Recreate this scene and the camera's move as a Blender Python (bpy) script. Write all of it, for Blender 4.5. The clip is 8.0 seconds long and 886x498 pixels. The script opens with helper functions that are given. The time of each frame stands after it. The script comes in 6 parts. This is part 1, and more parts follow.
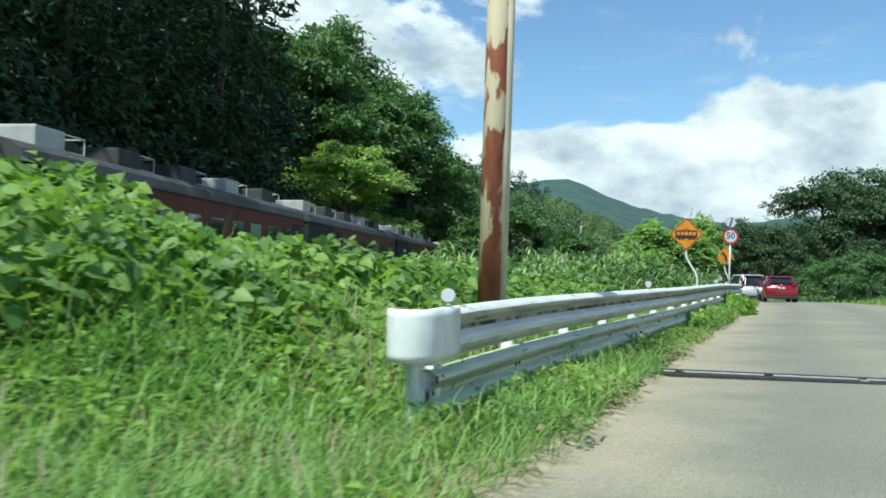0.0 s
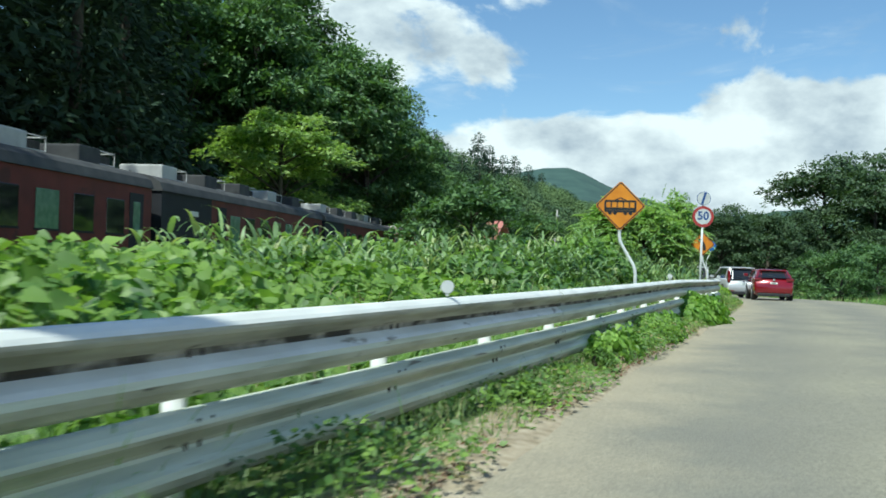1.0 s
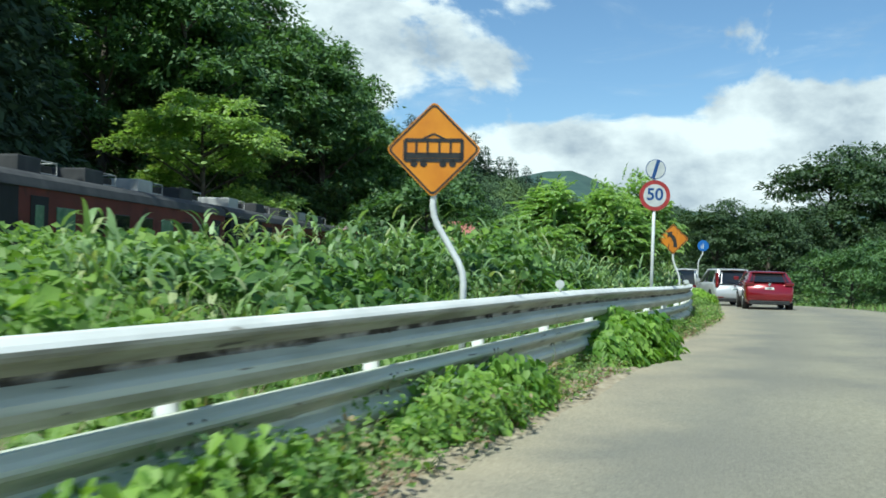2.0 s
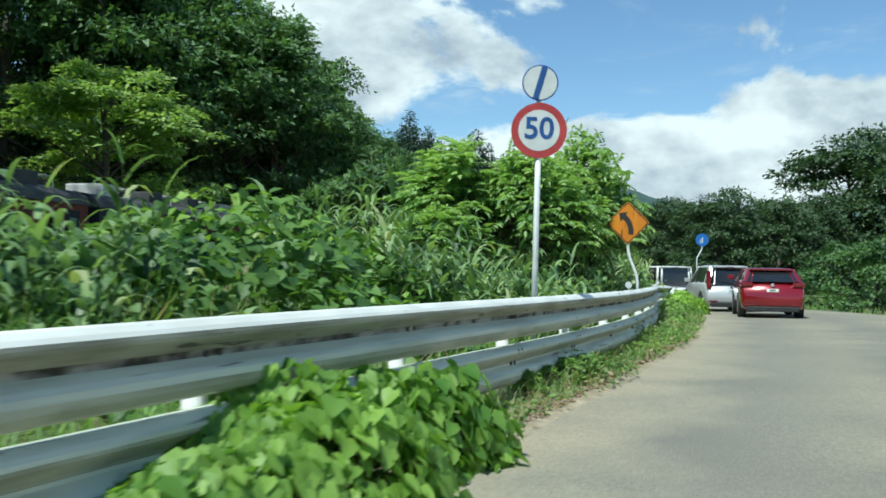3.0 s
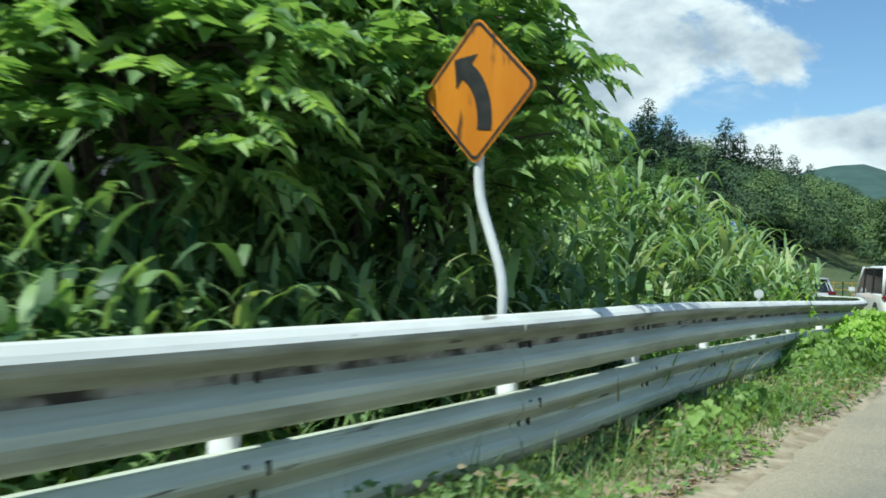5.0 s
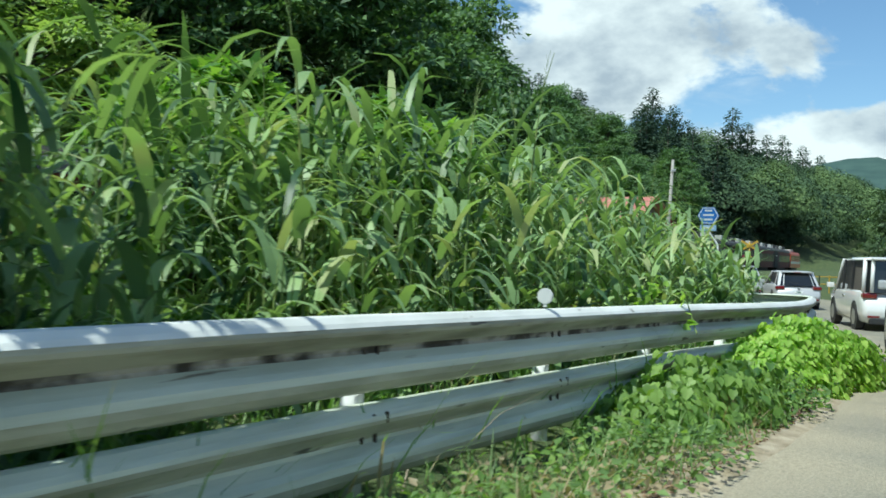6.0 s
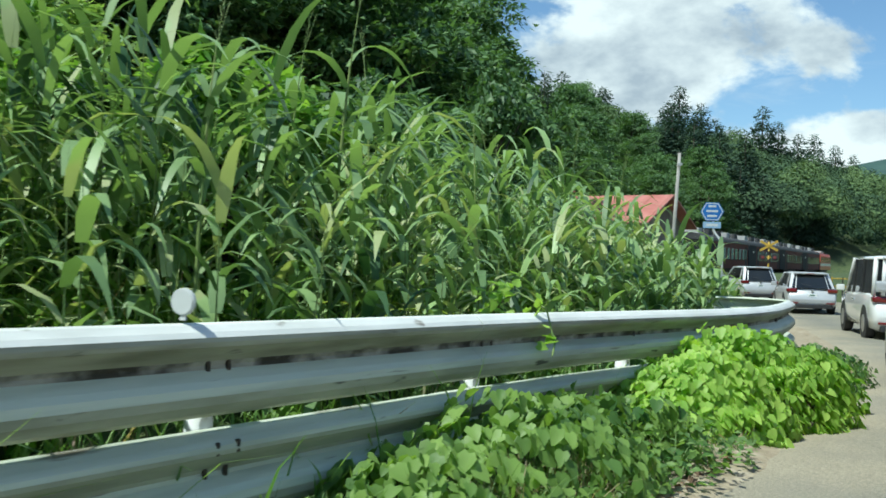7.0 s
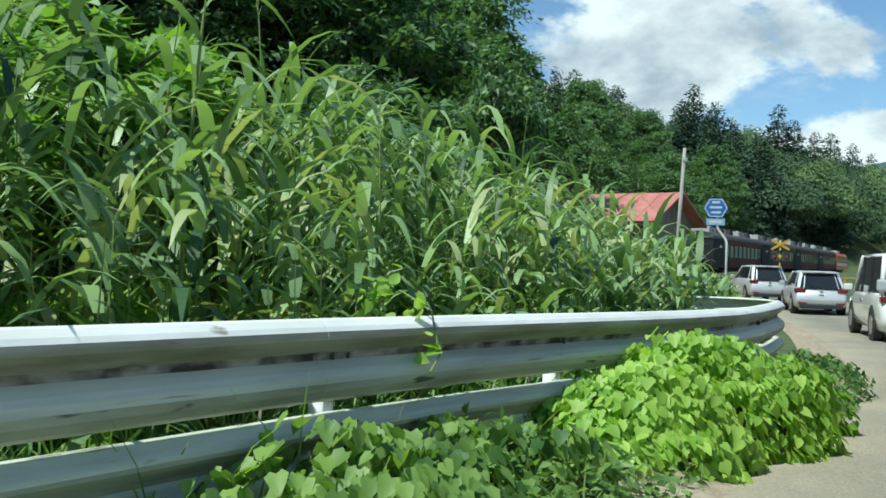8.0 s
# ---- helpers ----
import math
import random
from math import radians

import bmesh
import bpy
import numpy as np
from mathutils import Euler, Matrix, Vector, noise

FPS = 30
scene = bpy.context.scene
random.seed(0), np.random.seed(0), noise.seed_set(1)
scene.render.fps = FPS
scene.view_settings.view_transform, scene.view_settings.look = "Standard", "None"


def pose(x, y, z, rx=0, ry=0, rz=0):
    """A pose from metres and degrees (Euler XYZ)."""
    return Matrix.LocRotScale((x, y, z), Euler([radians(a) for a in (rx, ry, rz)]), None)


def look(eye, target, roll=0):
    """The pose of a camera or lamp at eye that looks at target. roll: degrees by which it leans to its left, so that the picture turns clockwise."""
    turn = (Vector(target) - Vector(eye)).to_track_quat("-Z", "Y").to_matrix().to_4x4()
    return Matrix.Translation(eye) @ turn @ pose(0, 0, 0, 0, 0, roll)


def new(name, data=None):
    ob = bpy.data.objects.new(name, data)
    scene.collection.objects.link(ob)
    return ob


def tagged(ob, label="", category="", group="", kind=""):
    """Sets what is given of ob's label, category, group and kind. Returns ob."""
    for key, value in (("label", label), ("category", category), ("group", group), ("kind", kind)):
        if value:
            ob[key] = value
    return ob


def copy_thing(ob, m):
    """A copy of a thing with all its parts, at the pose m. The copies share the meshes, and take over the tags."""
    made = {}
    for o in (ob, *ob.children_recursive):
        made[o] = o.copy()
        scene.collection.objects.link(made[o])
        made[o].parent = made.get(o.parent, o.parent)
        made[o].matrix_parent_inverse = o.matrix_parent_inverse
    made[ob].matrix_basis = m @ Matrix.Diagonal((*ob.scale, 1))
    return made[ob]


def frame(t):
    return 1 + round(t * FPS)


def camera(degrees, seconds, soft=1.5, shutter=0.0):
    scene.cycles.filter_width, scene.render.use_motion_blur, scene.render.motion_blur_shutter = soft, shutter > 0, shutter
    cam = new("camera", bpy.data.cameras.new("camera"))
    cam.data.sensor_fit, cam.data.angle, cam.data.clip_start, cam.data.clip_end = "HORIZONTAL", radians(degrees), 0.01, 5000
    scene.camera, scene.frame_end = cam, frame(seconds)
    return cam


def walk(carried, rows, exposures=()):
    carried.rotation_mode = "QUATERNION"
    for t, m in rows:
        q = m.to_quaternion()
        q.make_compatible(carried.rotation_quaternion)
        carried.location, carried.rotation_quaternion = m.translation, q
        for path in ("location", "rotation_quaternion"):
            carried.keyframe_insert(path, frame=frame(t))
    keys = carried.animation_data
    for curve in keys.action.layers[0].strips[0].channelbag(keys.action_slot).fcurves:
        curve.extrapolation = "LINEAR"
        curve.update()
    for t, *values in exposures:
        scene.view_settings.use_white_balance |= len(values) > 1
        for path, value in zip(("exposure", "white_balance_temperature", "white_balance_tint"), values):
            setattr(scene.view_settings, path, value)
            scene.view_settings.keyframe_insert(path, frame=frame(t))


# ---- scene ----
PATH = [
    (0, (0.273, 1.649, 1.131), (0.303, 3.648, 1.185), 1.0),
    (0.5, (2.019, 5.604, 1.179), (2.052, 7.603, 1.216), 1.5),
    (1, (3.77, 9.688, 1.21), (3.799, 11.688, 1.237), 1.8),
    (1.5, (5.472, 13.54, 1.227), (5.5, 15.539, 1.263), 1.6),
    (3, (10.491, 25.4, 1.219), (10.475, 27.399, 1.258), 0.8),
    (3.5, (11.936, 29.02, 1.206), (11.869, 31.018, 1.257), 0.9),
    (4, (13.294, 32.561, 1.215), (12.977, 34.536, 1.241), 1.8),
    (4.5, (14.484, 35.773, 1.144), (13.948, 37.7, 1.183), 1.1),
    (6, (17.1, 43.643, 1.118), (16.5, 45.551, 1.134), 1.6),
    (6.5, (17.651, 45.261, 1.093), (17.018, 47.158, 1.110), 1.7),
    (7, (18.021, 46.542, 1.075), (17.358, 48.428, 1.093), 1.7),
    (7.5, (18.256, 47.482, 1.055), (17.572, 49.361, 1.072), 1.7),
    (8, (18.365, 47.925, 1.042), (17.67, 49.801, 1.059), 1.7),
]
cam = camera(52.0, 8.0, soft=1.7, shutter=0.15)
walk(cam, [(t, look(*r)) for t, *r in PATH], ((0, 0.56, 5950, -5), (0.5, 0.47, 5950, -5), (1.7, 0.45, 5950, -5), (3.2, 0.41, 5900, -6), (3.7, 0.31, 5900, -7), (4.1, 0.31, 5900, -7), (4.5, 0.46, 5950, -5), (8, 0.45, 5950, -5)))

# ---- light ----
SUN_DIR = Vector((-0.38, -0.50, 1.05)).normalized()   # towards the sun
world = bpy.data.worlds.new("sky")
scene.world = world
world.use_nodes = True
wn, wl = world.node_tree.nodes, world.node_tree.links
wn.clear()


def wnode(kind, **values):
    n = wn.new(kind)
    for k, v in values.items():
        n.inputs[k].default_value = v
    return n


def wmath(op, a, b=None, clamp=False):
    n = wn.new("ShaderNodeMath")
    n.operation, n.use_clamp = op, clamp
    for i, v in enumerate((a, b)):
        if v is None:
            continue
        if isinstance(v, (int, float)):
            n.inputs[i].default_value = v
        else:
            wl.new(v, n.inputs[i])
    return n.outputs[0]


def wstep(v, lo, hi):
    n = wn.new("ShaderNodeMapRange")
    n.interpolation_type = "SMOOTHSTEP"
    wl.new(v, n.inputs[0])
    n.inputs[1].default_value, n.inputs[2].default_value = lo, hi
    return n.outputs[0]


sky = wn.new("ShaderNodeTexSky")
sky.sky_type, sky.sun_disc = "NISHITA", False
sky.sun_elevation = math.asin(SUN_DIR.z)
sky.sun_rotation = math.atan2(SUN_DIR.x, SUN_DIR.y)
sky.air_density, sky.dust_density, sky.ozone_density = 1.0, 0.15, 4.0
coord = wn.new("ShaderNodeTexCoord")
sep = wn.new("ShaderNodeSeparateXYZ")
wl.new(coord.outputs["Generated"], sep.inputs[0])
stretch = wn.new("ShaderNodeMapping")
stretch.inputs["Scale"].default_value = (1.0, 1.0, 1.7)
wl.new(coord.outputs["Generated"], stretch.inputs[0])
big = wnode("ShaderNodeTexNoise", Scale=5.5, Detail=12.0, Roughness=0.56, Distortion=0.25)
wl.new(stretch.outputs[0], big.inputs["Vector"])
wisps = wn.new("ShaderNodeMapping")
wisps.inputs["Scale"].default_value = (1.2, 1.0, 6.0)
wisps.inputs["Rotation"].default_value = (0.0, 0.25, 0.0)
wl.new(coord.outputs["Generated"], wisps.inputs[0])
thin = wnode("ShaderNodeTexNoise", Scale=4.0, Detail=8.0, Roughness=0.6, Distortion=0.6)
wl.new(wisps.outputs[0], thin.inputs["Vector"])
# a bank of cumulus low over the hills, and a broad bright cloud high on the left
bank_top = wmath("ADD", wmath("MULTIPLY", sep.outputs[0], 0.17), 0.132)
bank = wmath("MULTIPLY", wstep(wmath("SUBTRACT", bank_top, sep.outputs[2]), -0.032, 0.034), 1.0)
far_cloud = wmath("POWER", wmath("MAXIMUM", wmath("ADD", wmath("ADD", wmath("MULTIPLY", sep.outputs[0], -0.10),
                  wmath("MULTIPLY", sep.outputs[1], 0.955)), wmath("MULTIPLY", sep.outputs[2], 0.28)), 0.0), 38.0)
cover = wmath("ADD", wmath("ADD", wmath("MULTIPLY", bank, 0.36), wmath("MULTIPLY", far_cloud, 0.25)), big.outputs["Fac"])
dense = wstep(cover, 0.60, 0.69)
veil = wmath("MULTIPLY", wstep(thin.outputs["Fac"], 0.52, 0.80), 0.40)
mask = wmath("MAXIMUM", dense, veil)
shade = wnode("ShaderNodeTexNoise", Scale=9.0, Detail=9.0, Roughness=0.55)
wl.new(stretch.outputs[0], shade.inputs["Vector"])
tone = wn.new("ShaderNodeValToRGB")
tone.color_ramp.elements[0].position, tone.color_ramp.elements[0].color = 0.36, (3.5, 3.9, 4.5, 1)
tone.color_ramp.elements[1].position, tone.color_ramp.elements[1].color = 0.60, (7.2, 7.4, 7.5, 1)
wl.new(shade.outputs["Fac"], tone.inputs[0])
blend = wn.new("ShaderNodeMix")
blend.data_type = "RGBA"
wl.new(mask, blend.inputs["Factor"])
wl.new(sky.outputs[0], blend.inputs[6])
wl.new(tone.outputs[0], blend.inputs[7])
bg = wnode("ShaderNodeBackground", Strength=0.10)
wl.new(blend.outputs[2], bg.inputs["Color"])
wout = wn.new("ShaderNodeOutputWorld")
wl.new(bg.outputs[0], wout.inputs[0])

sun_data = bpy.data.lights.new("sun", "SUN")
sun_data.energy, sun_data.angle, sun_data.color = 4.2, radians(0.55), (1.0, 0.955, 0.88)
sun = new("sun", sun_data)
sun.matrix_world = look((0, 0, 60), Vector((0, 0, 60)) - SUN_DIR)


# ---- materials ----
def principled(name):
    m = bpy.data.materials.new(name)
    m.use_nodes = True
    nt = m.node_tree
    return m, nt, nt.nodes["Principled BSDF"]


def surface(name, a, b, scale=6.0, rough=0.7, metal=0.0, bump=0.0, bump_scale=None, spots=None, island=0.0, coat=0.0,
            detail=8.0, lo=0.35, hi=0.68, streak=1.0, spot_scale=None, spot_cut=0.62, spot_soft=0.05):
    """Two tones mixed by noise in metres, with finer grain, optional stains of a third tone and fine relief."""
    m, nt, p = principled(name)
    n, l = nt.nodes, nt.links
    tc = n.new("ShaderNodeTexCoord")
    mp = n.new("ShaderNodeMapping")
    mp.inputs["Scale"].default_value = (1, 1, streak)
    l.new(tc.outputs["Object"], mp.inputs[0])
    tex = n.new("ShaderNodeTexNoise")
    tex.inputs["Scale"].default_value, tex.inputs["Detail"].default_value = scale, detail
    l.new(mp.outputs[0], tex.inputs["Vector"])
    ramp = n.new("ShaderNodeValToRGB")
    ramp.color_ramp.elements[0].position, ramp.color_ramp.elements[0].color = lo, (*a, 1)
    ramp.color_ramp.elements[1].position, ramp.color_ramp.elements[1].color = hi, (*b, 1)
    l.new(tex.outputs["Fac"], ramp.inputs[0])
    colour = ramp.outputs[0]
    if spots:
        t2 = n.new("ShaderNodeTexNoise")
        t2.inputs["Scale"].default_value, t2.inputs["Detail"].default_value = spot_scale or scale * 0.35, 10
        l.new(mp.outputs[0], t2.inputs["Vector"])
        r2 = n.new("ShaderNodeMapRange")
        r2.inputs[1].default_value, r2.inputs[2].default_value = spot_cut, spot_cut + spot_soft
        l.new(t2.outputs["Fac"], r2.inputs[0])
        mx = n.new("ShaderNodeMix")
        mx.data_type = "RGBA"
        l.new(r2.outputs[0], mx.inputs["Factor"])
        l.new(colour, mx.inputs[6])
        mx.inputs[7].default_value = (*spots, 1)
        colour = mx.outputs[2]
    if island:
        g = n.new("ShaderNodeNewGeometry")
        hs = n.new("ShaderNodeHueSaturation")
        mr = n.new("ShaderNodeMapRange")
        mr.inputs[3].default_value, mr.inputs[4].default_value = 1 - island, 1 + island
        l.new(g.outputs["Random Per Island"], mr.inputs[0])
        l.new(mr.outputs[0], hs.inputs["Value"])
        l.new(colour, hs.inputs["Color"])
        colour = hs.outputs[0]
    l.new(colour, p.inputs["Base Color"])
    p.inputs["Roughness"].default_value, p.inputs["Metallic"].default_value = rough, metal
    p.inputs["Coat Weight"].default_value = coat
    p.inputs["Coat Roughness"].default_value = 0.06
    if bump:
        t3 = n.new("ShaderNodeTexNoise")
        t3.inputs["Scale"].default_value, t3.inputs["Detail"].default_value = bump_scale or scale * 6, 6
        l.new(mp.outputs[0], t3.inputs["Vector"])
        bp = n.new("ShaderNodeBump")
        bp.inputs["Strength"].default_value, bp.inputs["Distance"].default_value = bump, 0.02
        l.new(t3.outputs["Fac"], bp.inputs["Height"])
        l.new(bp.outputs[0], p.inputs["Normal"])
    return m


def leafy(name, dark, light, through_light=0.35, rough=0.5, odd=None, patch=0.55):
    """Leaves: tone by leaf and by clump, with light coming through the blade."""
    m, nt, p = principled(name)
    n, l = nt.nodes, nt.links
    g = n.new("ShaderNodeNewGeometry")
    tc = n.new("ShaderNodeTexCoord")
    clump = n.new("ShaderNodeTexNoise")
    clump.inputs["Scale"].default_value, clump.inputs["Detail"].default_value = patch, 3
    l.new(tc.outputs["Object"], clump.inputs["Vector"])
    add = n.new("ShaderNodeMath")
    add.operation = "MULTIPLY_ADD"
    l.new(g.outputs["Random Per Island"], add.inputs[0])
    add.inputs[1].default_value = 0.55
    l.new(clump.outputs["Fac"], add.inputs[2])
    ramp = n.new("ShaderNodeValToRGB")
    e = ramp.color_ramp.elements
    e[0].position, e[0].color = 0.42, (*dark, 1)
    e[1].position, e[1].color = 1.02, (*light, 1)
    if odd:
        k = ramp.color_ramp.elements.new(0.99)
        k.color = (*light, 1)
        e[-1].position, e[-1].color = 1.03, (*odd, 1)
    l.new(add.outputs[0], ramp.inputs[0])
    l.new(ramp.outputs[0], p.inputs["Base Color"])
    p.inputs["Roughness"].default_value = rough
    p.inputs["Specular IOR Level"].default_value = 0.42
    tr = n.new("ShaderNodeBsdfTranslucent")
    warm = n.new("ShaderNodeMix")
    warm.data_type, warm.blend_type = "RGBA", "MULTIPLY"
    warm.inputs["Factor"].default_value = 1.0
    l.new(ramp.outputs[0], warm.inputs[6])
    warm.inputs[7].default_value = (1.25, 1.35, 0.55, 1)
    l.new(warm.outputs[2], tr.inputs["Color"])
    mix = n.new("ShaderNodeMixShader")
    mix.inputs[0].default_value = through_light
    l.new(p.outputs[0], mix.inputs[1])
    l.new(tr.outputs[0], mix.inputs[2])
    l.new(mix.outputs[0], n["Material Output"].inputs[0])
    return m


M = dict(
    ground=surface("weedy_soil", (0.035, 0.06, 0.018), (0.09, 0.115, 0.035), 1.6, 0.95, bump=0.6, bump_scale=14, spots=(0.16, 0.14, 0.08), spot_scale=0.9, spot_cut=0.66),
    road=surface("worn_asphalt", (0.225, 0.206, 0.147), (0.310, 0.288, 0.210), 26.0, 0.88, bump=0.5, bump_scale=60, spots=(0.180, 0.170, 0.134), spot_scale=0.45, spot_cut=0.42, spot_soft=0.32, detail=14),
    verge=surface("gravel_and_silt", (0.24, 0.19, 0.12), (0.42, 0.355, 0.255), 7.0, 0.95, bump=0.8, bump_scale=30, spots=(0.09, 0.08, 0.05), spot_scale=3.0),
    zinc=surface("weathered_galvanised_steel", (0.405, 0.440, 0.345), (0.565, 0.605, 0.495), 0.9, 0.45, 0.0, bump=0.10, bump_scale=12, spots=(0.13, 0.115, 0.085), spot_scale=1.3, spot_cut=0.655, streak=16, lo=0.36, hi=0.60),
    # paler steel for upward faces: sunlight is put into the colour
    zinc_sunlit=surface("sunlit_galvanised_steel", (0.63, 0.635, 0.59), (0.79, 0.795, 0.75), 2.0, 0.5, bump=0.08, bump_scale=14, spots=(0.30, 0.28, 0.23), spot_scale=3.0, spot_cut=0.66, streak=4),
    # grime, darkened further: shade under the crest is put into the colour
    zinc_grime_shade=surface("grimed_shaded_steel", (0.195, 0.190, 0.135), (0.370, 0.370, 0.285), 1.6, 0.55, bump=0.10, bump_scale=12, spots=(0.08, 0.07, 0.055), spot_scale=2.2, spot_cut=0.64, streak=9, lo=0.34, hi=0.62),
    # soil in the valley, with the fold's shade put into its dark tone
    zinc_soil_shade=surface("soiled_shaded_steel", (0.040, 0.036, 0.026), (0.34, 0.33, 0.28), 4.5, 0.9, bump=0.4, bump_scale=25, streak=1.6, lo=0.42, hi=0.60),
    # tan for downward faces: dirt tone with ground reflection put in
    zinc_underside=surface("tan_underside_steel", (0.280, 0.288, 0.215), (0.440, 0.450, 0.355), 1.8, 0.6, bump=0.10, bump_scale=12, spots=(0.07, 0.07, 0.06), spot_scale=2.6, spot_cut=0.66, streak=5, lo=0.34, hi=0.62),
    white_steel=surface("chalky_white_paint", (0.62, 0.63, 0.63), (0.78, 0.79, 0.78), 5.0, 0.5, bump=0.1, bump_scale=30, spots=(0.34, 0.30, 0.24), spot_scale=5.0, spot_cut=0.70),
    bolt=surface("dirty_bolt", (0.03, 0.028, 0.025), (0.09, 0.07, 0.05), 30, 0.7, 0.4),
    rust=surface("flaking_rusty_paint", (0.20, 0.055, 0.028), (0.34, 0.12, 0.06), 9.0, 0.85, 0.05, bump=0.5, bump_scale=30, spots=(0.62, 0.52, 0.36), spot_scale=4.2, spot_cut=0.505, spot_soft=0.025, streak=0.30),
    pale_pole=surface("pale_weathered_pole", (0.48, 0.43, 0.32), (0.64, 0.58, 0.45), 6.0, 0.75, bump=0.2, spots=(0.28, 0.16, 0.09), spot_scale=4, spot_cut=0.66, streak=0.4),
    concrete=surface("grey_concrete_pole", (0.27, 0.26, 0.23), (0.38, 0.365, 0.33), 5.0, 0.85, bump=0.2, spots=(0.20, 0.18, 0.15), spot_scale=3, spot_cut=0.62, streak=0.4),
    grate=surface("dark_iron_grate", (0.025, 0.024, 0.022), (0.07, 0.06, 0.05), 20, 0.7, 0.5, bump=0.3),
    orange=surface("faded_orange_sheeting", (0.58, 0.195, 0.010), (0.70, 0.27, 0.016), 4.0, 0.42, spots=(0.36, 0.13, 0.02), spot_scale=7, spot_cut=0.68),
    orange_worn=surface("streaked_orange_sheeting", (0.50, 0.165, 0.010), (0.64, 0.235, 0.016), 4.0, 0.45, spots=(0.13, 0.05, 0.018), spot_scale=11, spot_cut=0.575, spot_soft=0.07, streak=0.22),
    black=surface("black_sheeting", (0.012, 0.012, 0.013), (0.03, 0.03, 0.03), 12, 0.55),
    sign_white=surface("white_sheeting", (0.50, 0.52, 0.51), (0.60, 0.61, 0.60), 6, 0.5),
    sign_red=surface("red_sheeting", (0.30, 0.03, 0.03), (0.40, 0.045, 0.042), 6, 0.4),
    sign_pale=surface("pale_blue_sheeting", (0.22, 0.36, 0.52), (0.30, 0.44, 0.60), 6, 0.45),
    sign_navy=surface("navy_sheeting", (0.010, 0.050, 0.19), (0.018, 0.078, 0.26), 6, 0.45),
    sign_blue=surface("blue_sheeting", (0.014, 0.10, 0.36), (0.028, 0.16, 0.46), 6, 0.4),
    sign_back=surface("bare_aluminium", (0.4, 0.41, 0.42), (0.5, 0.5, 0.5), 5, 0.5, 0.6),
    bark=surface("bark", (0.05, 0.042, 0.032), (0.13, 0.11, 0.085), 8, 0.9, bump=0.8, bump_scale=20, streak=0.3),
    stalk=surface("green_stalk", (0.10, 0.17, 0.04), (0.22, 0.27, 0.08), 6, 0.7),
    leaf_kudzu=leafy("vine_leaf", (0.058, 0.140, 0.034), (0.270, 0.405, 0.098), 0.43),
    leaf_deep=leafy("deep_vine_leaf", (0.030, 0.085, 0.024), (0.165, 0.285, 0.072), 0.36),
    leaf_lime=leafy("fresh_vine_leaf", (0.17, 0.34, 0.045), (0.44, 0.61, 0.125), 0.46),
    leaf_reed=leafy("reed_leaf", (0.032, 0.085, 0.036), (0.345, 0.485, 0.205), 0.33, 0.45, odd=(0.40, 0.45, 0.22)),
    leaf_grass=leafy("grass_blade", (0.115, 0.240, 0.058), (0.345, 0.500, 0.160), 0.44, odd=(0.408, 0.310, 0.245)),
    leaf_verge=leafy("dull_grass_blade", (0.075, 0.150, 0.042), (0.235, 0.345, 0.120), 0.40, odd=(0.40, 0.32, 0.20)),
    leaf_sumac=leafy("compound_leaf", (0.105, 0.215, 0.075), (0.365, 0.505, 0.195), 0.43),
    leaf_sapling=leafy("sapling_leaf", (0.20, 0.30, 0.05), (0.46, 0.52, 0.12), 0.45, odd=(0.40, 0.17, 0.08)),
    leaf_mid=leafy("mid_vine_leaf", (0.10, 0.22, 0.035), (0.29, 0.45, 0.09), 0.42),
    leaf_tree=leafy("broad_leaf", (0.040, 0.092, 0.036), (0.150, 0.255, 0.092), 0.34, 0.55),
    leaf_pale=leafy("pale_broad_leaf", (0.140, 0.245, 0.066), (0.38, 0.50, 0.170), 0.44),
    leaf_dark=leafy("dark_broad_leaf", (0.030, 0.062, 0.030), (0.090, 0.145, 0.060), 0.26, 0.6),
    leaf_cedar=leafy("cedar_spray", (0.018, 0.038, 0.021), (0.058, 0.096, 0.047), 0.12, 0.95),
    # far leaf tones lifted: distance haze is put into their colours
    leaf_conifer=leafy("hazy_conifer_leaf", (0.036, 0.072, 0.048), (0.066, 0.112, 0.068), 0.10, 0.95),
    leaf_far=leafy("hazy_wood_leaf", (0.050, 0.098, 0.042), (0.165, 0.240, 0.090), 0.15, 0.95, patch=0.09),
    leaf_far_dark=leafy("far_dark_wood_leaf", (0.030, 0.062, 0.034), (0.085, 0.140, 0.066), 0.12, 0.95, patch=0.09),
)


